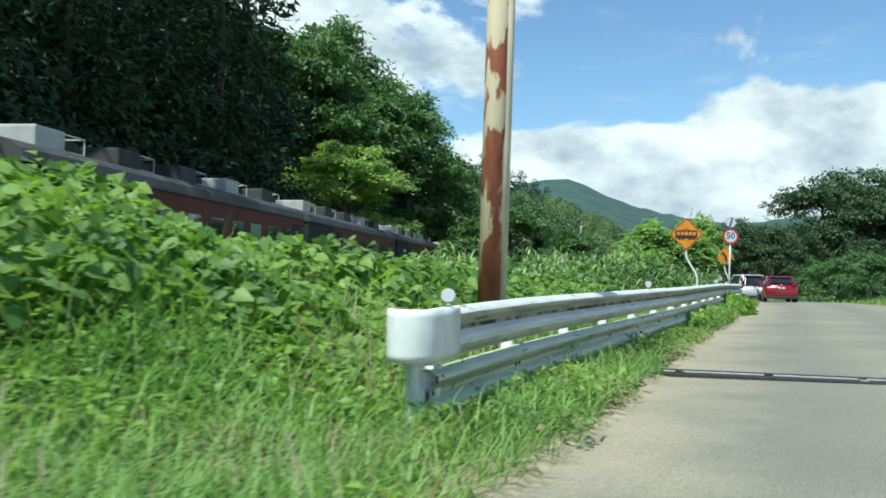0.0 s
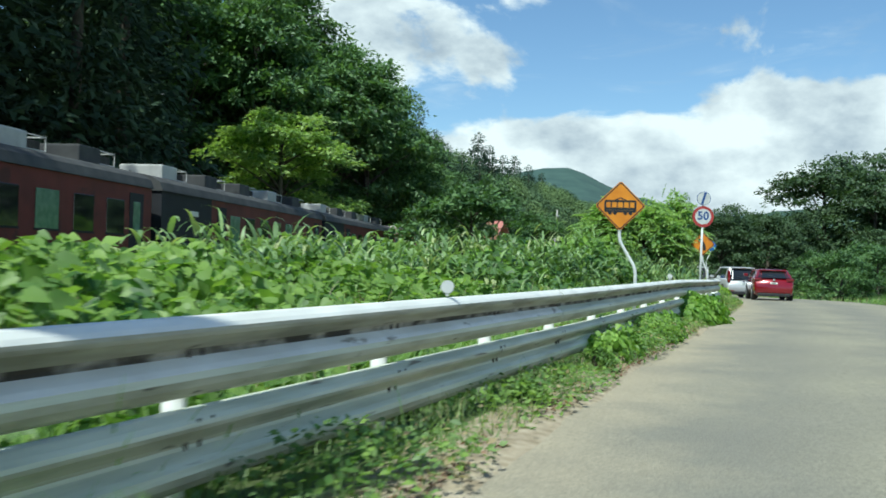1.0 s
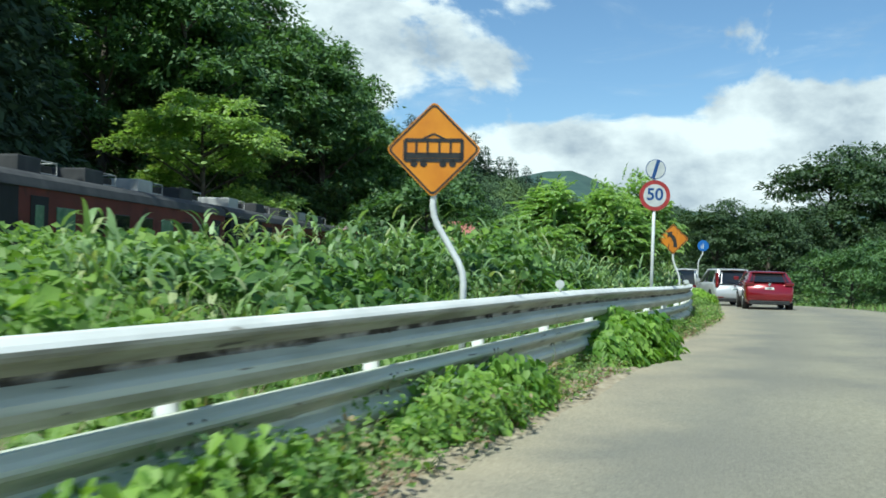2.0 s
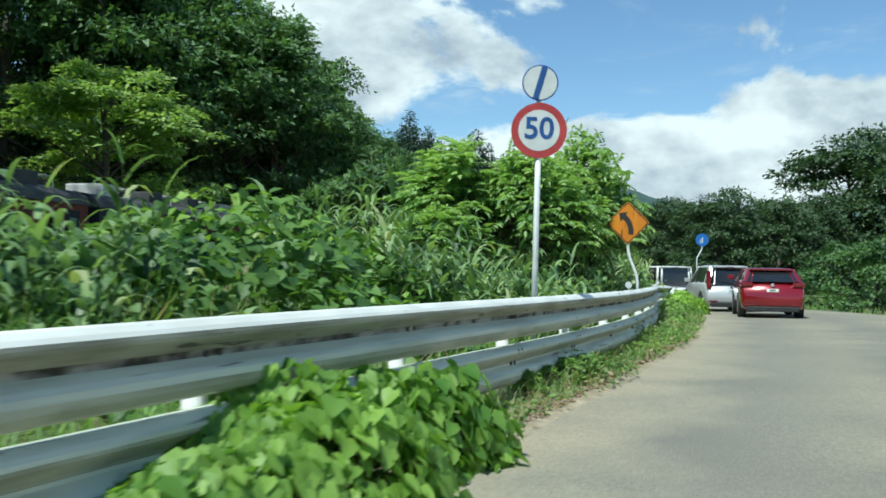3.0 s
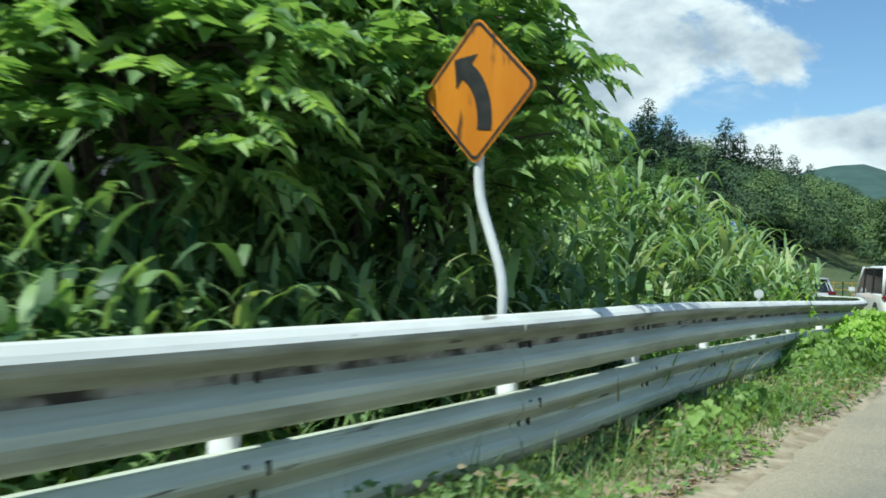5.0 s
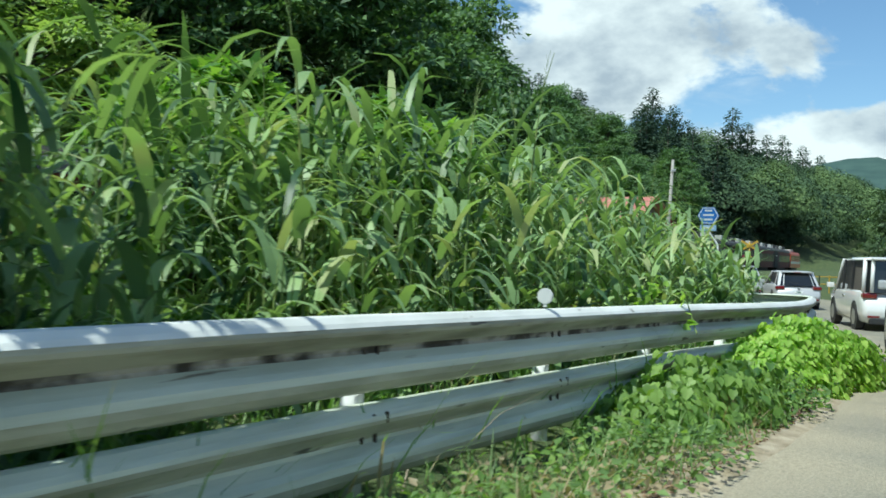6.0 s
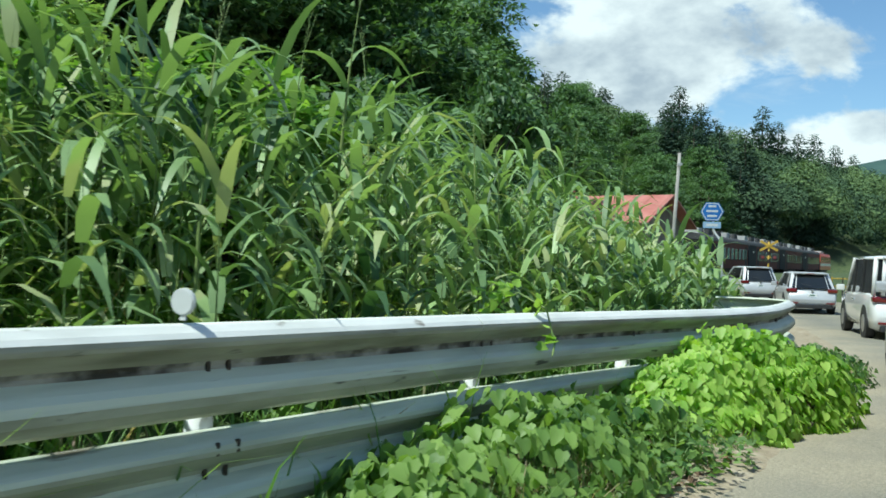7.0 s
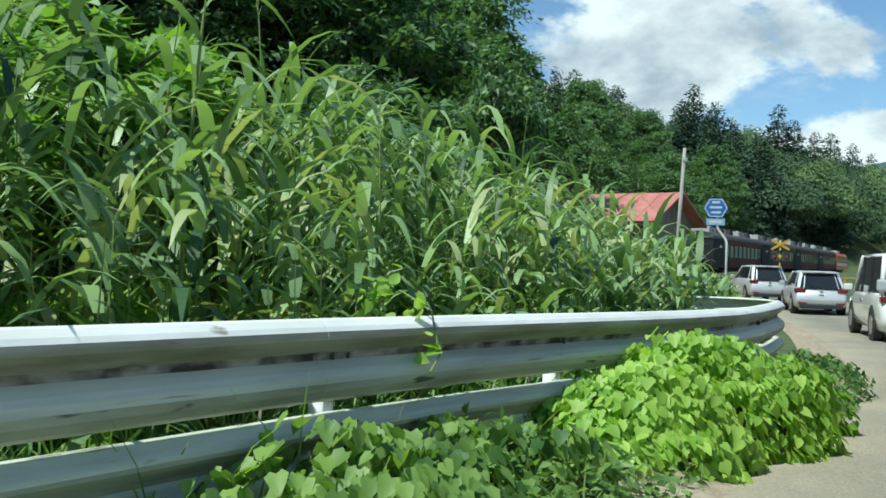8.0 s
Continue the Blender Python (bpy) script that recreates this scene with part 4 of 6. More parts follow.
blade_field(61, 60000, -9, 4, 1.5, 13, lambda x, y: (back_of_rail(x, y) > 0.10) & (back_of_rail(x, y) < 6.5), 0.22, 0.60, 0.017, M["leaf_grass"], "meadow_grass", "long fresh green roadside grass", 0.75)
blade_field(62, 400000, -5, 20, 6, 60, lambda x, y: (back_of_rail(x, y) > 0.02 + 0.12 * wobble(x, y, 1.5)) & (back_of_rail(x, y) < 1.05), 0.08, 0.33, 0.009, M["leaf_verge"], "verge_grass", "short weedy grass under the guard rail", 0.32)
blade_field(65, 60000, 9, 18, 33, 52, lambda x, y: (back_of_rail(x, y) > 0.16) & (back_of_rail(x, y) < 0.75) & (wobble(x, y, 0.8) > -0.5), 0.16, 0.44, 0.011, M["leaf_verge"], "verge_tufts", "arching tufts of green grass at the foot of the guard rail", 0.45)
blade_field(63, 110000, -8, 17, 8, 60, lambda x, y: (back_of_rail(x, y) > 0.95) & (back_of_rail(x, y) < 4.5), 0.35, 0.95, 0.016, M["leaf_grass"], "bank_grass", "tall rough grass behind the guard rail", 0.34)
blade_field(64, 30000, 20, 50, 40, 80, lambda x, y: (back_of_rail(x, y) < -ROAD_WIDTH - 0.2), 0.15, 0.5, 0.03, M["leaf_grass"], "far_verge_grass", "rough grass along the far road edge", 0.3)

# leafy weeds in the strip before the rail
r = np.random.default_rng(66)
n = 24000
y = r.uniform(7.5, 58, n)
clump = 0.5 + 0.5 * np.sin(y * 1.1 + 2.0 * np.sin(y * 0.37)) + 0.35 * np.sin(y * 2.7)
off = r.uniform(0.0, 0.85, n)
hh = (0.05 + 0.26 * np.clip(clump, 0, 1.3)) * np.where((y > 20.5) & (y < 29), 1.25, 0.85)
x = edge_x(y) - (off - 0.14 * np.clip(clump, 0, 1)) / 0.94
ok = r.uniform(0, 1, n) < 0.25 + 0.75 * np.clip(clump, 0, 1)
x, y, hh, off = x[ok], y[ok], hh[ok], off[ok]
n = len(x)
pos = np.stack((x, y, ground_z(x, y) + hh * r.uniform(0, 1, n) ** 0.6), 1)
way = np.stack((r.normal(0.2, 1, n), r.normal(0, 1, n), r.normal(0, 0.4, n)), 1)
L = r.uniform(0.035, 0.085, n)
facing = np.stack((r.normal(0.3, 0.5, n), r.normal(-0.2, 0.5, n), np.ones(n)), 1)
dull = wobble(x, y, 1.7) + r.normal(0, 0.3, n) > -0.1
v, f = leaves(pos[dull], way[dull], facing[dull], L[dull], L[dull] * 0.6)
tagged(arrays_object("dull_weeds", v, f, M["leaf_verge"]), "dull green creeping weeds along the road edge", "weeds", kind="stuff")
v, f = leaves(pos[~dull], way[~dull], facing[~dull], L[~dull], L[~dull] * 0.6)
tagged(arrays_object("roadside_weeds", v, f, M["leaf_kudzu"]), "low leafy weeds growing before the guard rail", "weeds", kind="stuff")
blade_field(68, 9000, -5, 20, 8, 60, lambda x, y: (back_of_rail(x, y) > 0.30) & (back_of_rail(x, y) < 0.55) & (wobble(x * 3, y, 0.8) > 0.1), 0.30, 0.62, 0.008, M["leaf_grass"], "tall_stems", "tall thin grass stems before the guard rail", 0.12)
blade_field(67, 12000, -5, 20, 6, 60, lambda x, y: (back_of_rail(x, y) > -0.12) & (back_of_rail(x, y) < 0.25) & (wobble(x, y, 0.9) > 0.0), 0.04, 0.18, 0.009,
            surface("dry_straw", (0.30, 0.22, 0.11), (0.42, 0.34, 0.20), 8, 0.9), "dry_grass", "withered straw along the road edge", 0.6)


# dead leaves swept against the weeds at the road edge
r = np.random.default_rng(70)
n = 62000
y = r.uniform(8, 58, n)
off = r.normal(0.05, 0.11, n)
x = edge_x(y) - off / 0.94
ok = (off > -0.30) & (off < 0.6) & (wobble(x, y, 0.9) + 0.6 * wobble(x + 5, y, 2.3) > -0.45)
x, y = x[ok], y[ok]
n = len(x)
pos = np.stack((x, y, ground_z(x, y) + r.uniform(0.006, 0.035, n)), 1)
L = r.uniform(0.018, 0.060, n)
v, f = leaves(pos, np.stack((r.normal(0, 1, n), r.normal(0, 1, n), r.normal(0, 0.15, n)), 1), np.stack((r.normal(0, 0.35, n), r.normal(0, 0.35, n), np.ones(n)), 1), L, L * 0.7)
tagged(arrays_object("dead_leaves", v, f, leafy("dead_leaf", (0.045, 0.026, 0.016), (0.30, 0.19, 0.12), 0.1, 0.9)), "brown dead leaves and litter along the road edge", "litter", kind="stuff")

verge_weed = broad_tree("verge_weed", 45, 0.52, 0.36, 0.03, 18, 14, 0.075, M["leaf_kudzu"], "green leafy weed at the foot of the guard rail", "weed")
verge_weed.matrix_world = place(11.72, 34.75, 0.4, 0.54)
for x, y, turn, size in ((11.98, 35.25, 2.0, 0.95), (12.12, 35.7, 4.1, 0.8), (11.42, 34.3, 5.0, 0.85), (11.2, 33.8, 0.9, 0.9), (4.65, 17.3, 1.2, 0.8), (5.7, 19.9, 3.0, 1.0), (13.45, 39.2, 0.6, 0.8), (15.2, 46.3, 2.2, 0.8)):
    copy_thing(verge_weed, place(x, y, turn, size))


# broad weeds lying among the meadow grass
r = np.random.default_rng(69)
n = 30000
x, y = scatter(r, n, -8, 3, 2, 12)
ok = (back_of_rail(x, y) > 0.15) & (back_of_rail(x, y) < 6.0) & (wobble(x, y, 0.9) > -0.15)
x, y = x[ok], y[ok]
n = len(x)
pos = np.stack((x, y, ground_z(x, y) + r.uniform(0.05, 0.34, n) * (0.7 + 0.3 * wobble(x, y, 1.3))), 1)
L = r.uniform(0.04, 0.12, n)
v, f = leaves(pos, np.stack((r.normal(0, 1, n), r.normal(0, 1, n), r.normal(-0.2, 0.4, n)), 1), np.stack((r.normal(0, 0.4, n), r.normal(-0.2, 0.4, n), np.ones(n)), 1), L, L * 0.62)
tagged(arrays_object("meadow_weeds", v, f, M["leaf_mid"]), "fresh broad-leaved weeds in the roadside grass", "weeds", kind="stuff")


def mound(name, seed, y0, y1, reach, height, n, size, material, label):
    """Vines heaped against the rail and spilling towards the road."""
    r = np.random.default_rng(seed)
    root = thing(name, Matrix.Translation(rail_point((y0 + y1) / 2)), label, "vines")
    base = np.array(root.matrix_world.translation)
    s = r.uniform(-1, 1, n)
    a = r.uniform(-0.25, math.pi, n)
    env = np.sqrt(np.clip(1 - np.abs(s) ** 2.6, 0.02, 1)) * (1 + 0.14 * np.sin(s * 9 + seed) + 0.08 * np.sin(s * 23 + a * 3))
    y = (y0 + y1) / 2 + s * (y1 - y0) / 2
    depth = r.uniform(0.80, 1.05, n)
    out = 0.26 + np.cos(a) * reach * env * depth + 0.05 * reach
    z = np.maximum(0.02, np.sin(a)) * height * env * depth * (1 + 0.12 * np.sin(a * 5 + s * 7))
    ex, ez = edge_x(y), road_z(y)
    pos = np.stack((ex - back_off(y) + out, y, ez + z + 0.02), 1) - base
    nrm = np.stack((np.cos(a) + 0.1, -0.25 + 0.5 * s + r.normal(0, 0.35, n), np.sin(a) + 0.45), 1) + r.normal(0, 0.30, (n, 3))
    way = np.stack((np.cos(a) * 0.5 + r.normal(0, 0.5, n), r.normal(-0.1, 0.6, n), np.full(n, -0.75)), 1)
    L = size * r.uniform(0.55, 1.3, n)
    v, f = leaves(pos, way, nrm, L, L * r.uniform(0.75, 0.95, n), HEART)
    arrays_object("foliage", v, f, material, root)
    for k in range(10):
        bm = bmesh.new()
        yy = r.uniform(y0 + 0.2, y1 - 0.2)
        q = rail_point(yy, 0.08)
        q2 = q + Vector((r.uniform(0.2, 0.8) * reach, r.uniform(-0.4, 0.4), 0))
        o = Vector(base)
        tube(bm, (q - o + Vector((0, 0, 0.0)), q - o + Vector((0.1, 0.05, height * 0.6)), q2 - o + Vector((0, 0, height * 0.5)), q2 - o + Vector((0.15, 0, 0.05))), 0.006, 4, False)
        part("stem", bm, M["stalk"], root)
    return root


mound("vine_mound", 71, 52.8, 56.0, 0.72, 0.60, 7600, 0.088, M["leaf_lime"], "bright lime green vine heaped over the guard rail end")
mound("vine_mound", 72, 49.8, 52.8, 0.60, 0.42, 2100, 0.095, M["leaf_kudzu"], "mid-green vine climbing over the lower guard rail beam")
mound("vine_mound", 73, 28.7, 32.0, 0.64, 0.55, 3900, 0.125, M["leaf_mid"], "fresh green vine heaped before the guard rail")
mound("vine_mound", 74, 23.2, 26.4, 0.36, 0.40, 1700, 0.10, M["leaf_mid"], "low green vine growing before the guard rail")
mound("vine_mound", 75, 20.2, 22.6, 0.26, 0.36, 800, 0.095, M["leaf_mid"], "small green vine climbing the guard rail")
mound("vine_mound", 77, 55.9, 60.0, 0.55, 0.34, 1700, 0.062, M["leaf_deep"], "dull green scrub beyond the lime green vine")
mound("vine_mound", 76, 44.6, 47.6, 0.30, 0.24, 700, 0.08, M["leaf_kudzu"], "low green vine growing before the guard rail")

# tendril hanging over the top beam
tendril = thing("vine_tendril", Matrix.Translation(rail_point(51.9, 0.02)), "yellow-green vine tendril hanging over the guard rail", "vines")
bm = bmesh.new()
tube(bm, ((-0.5, 0.2, 0.85), (-0.15, 0.1, 1.02), (0.06, 0.0, 0.93), (0.13, -0.05, 0.72), (0.16, -0.25, 0.66)), 0.006, 5, False)
part("stem", bm, M["stalk"], tendril)
r = np.random.default_rng(77)
n = 60
t = r.uniform(0, 1, n)
pos = np.stack((-0.45 + 0.6 * t, 0.2 - 0.3 * t, 0.88 + 0.12 * np.sin(t * 3) - 0.22 * t ** 3), 1) + r.normal(0, 0.07, (n, 3))
v, f = leaves(pos, r.normal(0, 1, (n, 3)), np.tile((0.2, -0.2, 1.0), (n, 1)) + r.normal(0, 0.4, (n, 3)), r.uniform(0.05, 0.11, n), r.uniform(0.04, 0.07, n), HEART)
arrays_object("foliage", v, f, M["leaf_lime"], tendril)


# ---- reeds ----
def reed_stand(name, seed, n, keep, x0, x1, y0, y1, tall, label):
    r = np.random.default_rng(seed)
    x, y = scatter(r, n, x0, x1, y0, y1)
    ok = keep(x, y)
    x, y = x[ok], y[ok]
    n = len(x)
    h = tall(x, y) * r.uniform(0.72, 1.12, n)
    g = ground_z(x, y)
    tilt = r.normal(0, 0.09, (n, 2))
    chunks = []
    per = 8
    for k in range(per):
        u = (k + r.uniform(0, 0.8, n)) / per
        u = 0.14 + 0.84 * u ** 0.85
        a = r.uniform(0, 2 * math.pi, n)
        pos = np.stack((x + tilt[:, 0] * h * u, y + tilt[:, 1] * h * u, g + h * u * 0.92), 1)
        steep = 1.2 + 1.8 * u + r.uniform(-0.4, 0.8, n)
        way = np.stack((np.cos(a), np.sin(a), steep), 1)
        L = h * r.uniform(0.24, 0.46, n)
        chunks.append(blades(pos, way, L, r.uniform(0.046, 0.108, n), r.uniform(0.22, 1.05, n), 5))
    v, f = join(chunks)
    leafy_part = tagged(arrays_object(name, v, f, M["leaf_reed"]), label, "reeds", kind="stuff")
    p0 = np.stack((x, y, g - 0.05), 1)
    way = np.stack((tilt[:, 0], tilt[:, 1], np.ones(n)), 1)
    v, f = blades(p0, way, h * 0.95, np.full(n, 0.016), np.full(n, 0.01), 2)
    tagged(arrays_object("reed_stalks", v, f, M["stalk"]), "green stalks of the tall reeds", "reeds", kind="stuff")
    return leafy_part


reed_stand("tall_reeds", 81, 6100, lambda x, y: (back_of_rail(x, y) > 1.5) & (back_of_rail(x, y) < 6.0) & ((np.hypot(x - 11.3, y - 44.4) > 0.6)), 6, 19.5, 41.5, 82,
           lambda x, y: (1.48 + 0.80 * smooth01((back_of_rail(x, y) - 1.0) / 2.4) + 0.25 * wobble(x, y, 0.7)) * (0.72 + 0.28 * smooth01((y - 44.5) / 2.5)) * (1 - 0.44 * smooth01((y - 55) / 12)) * (1 - 0.22 * np.exp(-(((x - 13.3) / 1.6) ** 2 + ((y - 54.6) / 1.8) ** 2))), "tall broad-leaved green reeds behind the guard rail")
reed_stand("grass_clump", 83, 1500, lambda x, y: (back_of_rail(x, y) > 1.2) & (back_of_rail(x, y) < 7.0) & (x > track_x(y) + 2.0) & (wobble(x, y, 0.5) > 0.15), -8, 11, 21, 34,
           lambda x, y: 0.95 + 0.25 * smooth01((back_of_rail(x, y) - 1.0) / 2.5), "clumps of coarse green grass among the vines")
reed_stand("reed_clump", 82, 1100, lambda x, y: (back_of_rail(x, y) > 1.5) & (back_of_rail(x, y) < 4.4) & (wobble(x, y, 0.8) > 0.0), 4, 14, 34.5, 46,
           lambda x, y: 1.05 + 0.55 * smooth01((back_of_rail(x, y) - 1.0) / 2.5), "scattered green reeds among the vines")

reed_stand("coarse_grass", 84, 1900, lambda x, y: (back_of_rail(x, y) > 1.3) & (back_of_rail(x, y) < 5.5) & (np.hypot(x - 12.4, y - 45.2) > 0.9), 6, 15, 37.5, 47.5,
           lambda x, y: 0.80 + 0.30 * smooth01((back_of_rail(x, y) - 1.0) / 2.0), "dense coarse green grass under the small trees")


# ---- canes that stand out of the reeds ----
def cane(seed, height):
    r = np.random.default_rng(seed)
    root = thing("tall_cane", pose(0, 0, 0), "tall green cane with broad arching blades among the reeds", "reed")
    bm = bmesh.new()
    tube(bm, ((0, 0, -0.1), (0.03, 0.01, height * 0.5), (0.08, 0.05, height * 0.86)), (0.014, 0.011, 0.006), 6, False)
    part("stalk", bm, M["stalk"], root, smooth=True)
    bm = bmesh.new()
    tube(bm, ((0.08, 0.05, height * 0.85), (0.12, 0.07, height * 1.0), (0.20, 0.10, height * 1.13)), (0.005, 0.004, 0.002), 5, False)
    for k in range(9):
        a, z = k * 2.4, height * (1.0 + 0.014 * k)
        x, y = 0.12 + 0.0045 * k, 0.07 + 0.002 * k
        tube(bm, ((x, y, z), (x + 0.018 * math.cos(a), y + 0.018 * math.sin(a), z + 0.06)), (0.003, 0.001), 4, False)
    part("seed_head", bm, M["stalk"], root, "thin upright seed head")
    n = 9
    u = np.linspace(0.42, 0.86, n)
    a = np.arange(n) * 2.5 + r.uniform(-0.5, 0.5, n)
    pos = np.stack((0.08 * u, 0.05 * u, height * u), 1)
    way = np.stack((np.cos(a), np.sin(a), 1.3 + 1.9 * u), 1)
    long, wide, droop = r.uniform(0.50, 0.85, n), r.uniform(0.055, 0.085, n), r.uniform(0.35, 1.0, n)
    for k in range(n):
        one = slice(k, k + 1)
        v, f = blades(pos[one], way[one], long[one], wide[one], droop[one], 7)
        arrays_object("blade", v, f, M["leaf_reed"], root)
    return root


cane_a, cane_b = cane(101, 2.15), cane(102, 1.95)
cane_a.matrix_world = place(14.3, 53.1, 0.3, 1.14)
cane_b.matrix_world = place(15.9, 53.4, 1.7, 1.0)
for k, (x, y, turn, size) in enumerate(((14.9, 53.6, 2.2, 1.02), (15.7, 54.8, 4.0, 0.98), (16.0, 56.2, 5.1, 0.90), (15.0, 50.9, 1.0, 1.12), (14.2, 49.6, 3.3, 1.10), (13.6, 48.2, 0.8, 1.08),
                                        (15.2, 52.2, 5.7, 1.08), (15.3, 56.0, 2.9, 1.05), (16.2, 58.2, 0.2, 0.92), (13.2, 50.8, 4.4, 1.15), (9.3, 40.3, 1.9, 0.95), (8.7, 39.5, 0.4, 0.86), (9.0, 40.9, 3.7, 0.90))):
    copy_thing((cane_a, cane_b)[k % 2], place(x, y, turn, size))

# leafy weeds behind the reeds
weed = broad_tree("weed_bush", 44, 2.45, 1.35, 0.1, 34, 26, 0.17, M["leaf_mid"], "fresh green broad-leaved bush behind the reeds", "bush")
weed.matrix_world = place(13.2, 53.9, 0.7, 1.0)
copy_thing(weed, place(12.5, 55.5, 2.6, 1.05))
copy_thing(weed, place(11.6, 52.3, 4.2, 1.10))


# ---- tree with feathered leaves ----
def sumac(name, seed, height, radius, count, label, material):
    r = np.random.default_rng(seed)
    root = thing(name, pose(0, 0, 0), label, "tree")
    bm = bmesh.new()
    tips = []
    for k in range(3):
        a = k * 2.2 + 0.4
        tube(bm, ((0.12 * k, 0.1 * k, -0.3), (0.12 * k + math.cos(a) * 0.3, 0.1 * k + math.sin(a) * 0.3, height * 0.3), (math.cos(a) * radius * 0.35, math.sin(a) * radius * 0.35, height * 0.72)), (0.07, 0.05, 0.025), 7, False)
        for j in range(12):
            b = a + r.uniform(-1.9, 1.9)
            z0 = height * r.uniform(0.36, 0.72)
            base = Vector((math.cos(a) * radius * 0.35 * z0 / height * 1.3, math.sin(a) * radius * 0.35 * z0 / height * 1.3, z0))
            u = r.uniform(0, 1)
            rad = radius * r.uniform(0.55, 1.0) * (1.0 if u < 0.6 else 0.7)
            tip = Vector((math.cos(b) * rad, math.sin(b) * rad, height * (0.52 + 0.46 * u) - 0.09 * rad))
            mid = base.lerp(tip, 0.5) + Vector((0, 0, 0.25))
            tube(bm, (base, mid, tip), (0.03, 0.02, 0.008), 5, False)
            tips.append((mid, tip, Vector((math.cos(b), math.sin(b), 0))))
    part("trunk", bm, M["bark"], root, smooth=True)
    chunks = []
    leaflets = 13
    n = count
    pick = r.integers(0, len(tips), n)
    mids = np.array([tuple(t[0]) for t in tips])[pick]
    ends = np.array([tuple(t[1]) for t in tips])[pick]
    t = r.uniform(0.1, 1.05, n)[:, None]
    base = mids + (ends - mids) * t + r.normal(0, 0.22, (n, 3))
    a = r.uniform(0, 6.28, n)
    outward = unit(base * np.array((1, 1, 0.2)) + 1e-3)
    way = unit(outward * 0.9 + np.stack((np.cos(a), np.sin(a), r.uniform(-0.5, 0.7, n)), 1))
    L = r.uniform(0.50, 0.88, n)
    for k in range(leaflets):
        u = 0.18 + 0.82 * (k // 2) / (leaflets // 2)
        sidesign = -1 if k % 2 else 1
        side = unit(np.stack((-way[:, 1], way[:, 0], np.zeros(n)), 1))
        p = base + way * (L * u)[:, None]
        p[:, 2] -= 0.30 * L * u ** 2
        d = side * sidesign + way * 0.45 + np.array((0, 0, -0.30))
        if k == leaflets - 1:
            d = way + np.array((0, 0, -0.6))
        ll = L * 0.41 * (1.1 - 0.35 * abs(u - 0.55)) * r.uniform(0.85, 1.15, n)
        chunks.append(leaves(p, d, np.tile((0, 0, 1.0), (n, 1)) + r.normal(0, 0.22, (n, 3)), ll, ll * 0.37))
    v, f = join(chunks)
    arrays_object("crown", v, f, material, root)
    return root


sumac_a = sumac("feather_leaved_tree", 91, 4.0, 2.5, 560, "bright green small tree with long feathered leaves behind the guard rail", M["leaf_sumac"])
sumac_a.matrix_world = place(11.1, 44.2, 0.3, 0.84, 0.0, 0.93)
copy_thing(sumac_a, place(12.9, 45.6, 2.1, 0.72, 0.0, 1.14))
copy_thing(sumac_a, place(10.3, 42.4, 1.2, 0.56, 0.0, 0.98))
copy_thing(sumac_a, place(12.1, 43.5, 0.7, 0.64, 0.0, 1.60))
copy_thing(sumac_a, place(13.40, 45.35, 0.9, 0.60, 0.0, 2.02))


# seedlings at the rail
young = sumac("sapling", 93, 4.0, 2.4, 70, "yellow-green young sapling with feathered leaves behind the guard rail", M["leaf_sapling"])
young.matrix_world = place(15.55, 52.35, 0.5, 0.26, 0.0, 0.72)
copy_thing(young, place(16.0, 53.1, 2.5, 0.22, 0.0, 0.80))
copy_thing(young, place(14.75, 49.6, 1.5, 0.24, 0.0, 0.75))
copy_thing(young, place(17.0, 57.2, 3.6, 0.24, 0.0, 0.70))
copy_thing(young, place(15.75, 51.2, 0.9, 0.23, 0.0, 0.95))
copy_thing(young, place(15.9, 54.2, 4.4, 0.24, 0.0, 0.80))
copy_thing(young, place(15.2, 52.7, 5.2, 0.26, 0.0, 1.15))


# ---- road signs ----
def rounded_square(half, r, n=5):
    """A square stood on its corner, with rounded corners."""
    pts = []
    for k in range(4):
        a0 = math.pi / 2 * k + math.pi / 4
        cx, cz = (half - r) * math.sqrt(2) * math.cos(a0), (half - r) * math.sqrt(2) * math.sin(a0)
        for i in range(n + 1):
            a = a0 - math.pi / 4 + math.pi / 2 * i / n
            pts.append((cx + r * math.cos(a), cz + r * math.sin(a)))
    c = math.cos(math.pi / 4)
    return [(x * c - z * c, x * c + z * c) for x, z in pts]


def bent_post(root, points, radius=0.030):
    bm = bmesh.new()
    pts = [Vector(p) for p in points]
    smooth_pts = [pts[0]]
    for a, b, c in zip(pts, pts[1:], pts[2:]):
        d0, d1 = (a - b).normalized() * 0.10, (c - b).normalized() * 0.10
        smooth_pts += [b + d0, b + (d0 + d1) * 0.28, b + d1]
    smooth_pts.append(pts[-1])
    tube(bm, smooth_pts, radius, 12)
    return part("post", bm, M["white_steel"], root, "white painted steel post", True)


def clamp_pair(root, zs):
    for z in zs:
        bm = bmesh.new()
        box(bm, -0.07, 0.07, 0.006, 0.05, z - 0.02, z + 0.02, 0.004)
        part("clamp", bm, M["sign_back"], root)


def plate(root, outline, material, y0, y1, name, label=""):
    bm = bmesh.new()
    prism(bm, outline, y0, y1)
    return part(name, bm, material, root, label)


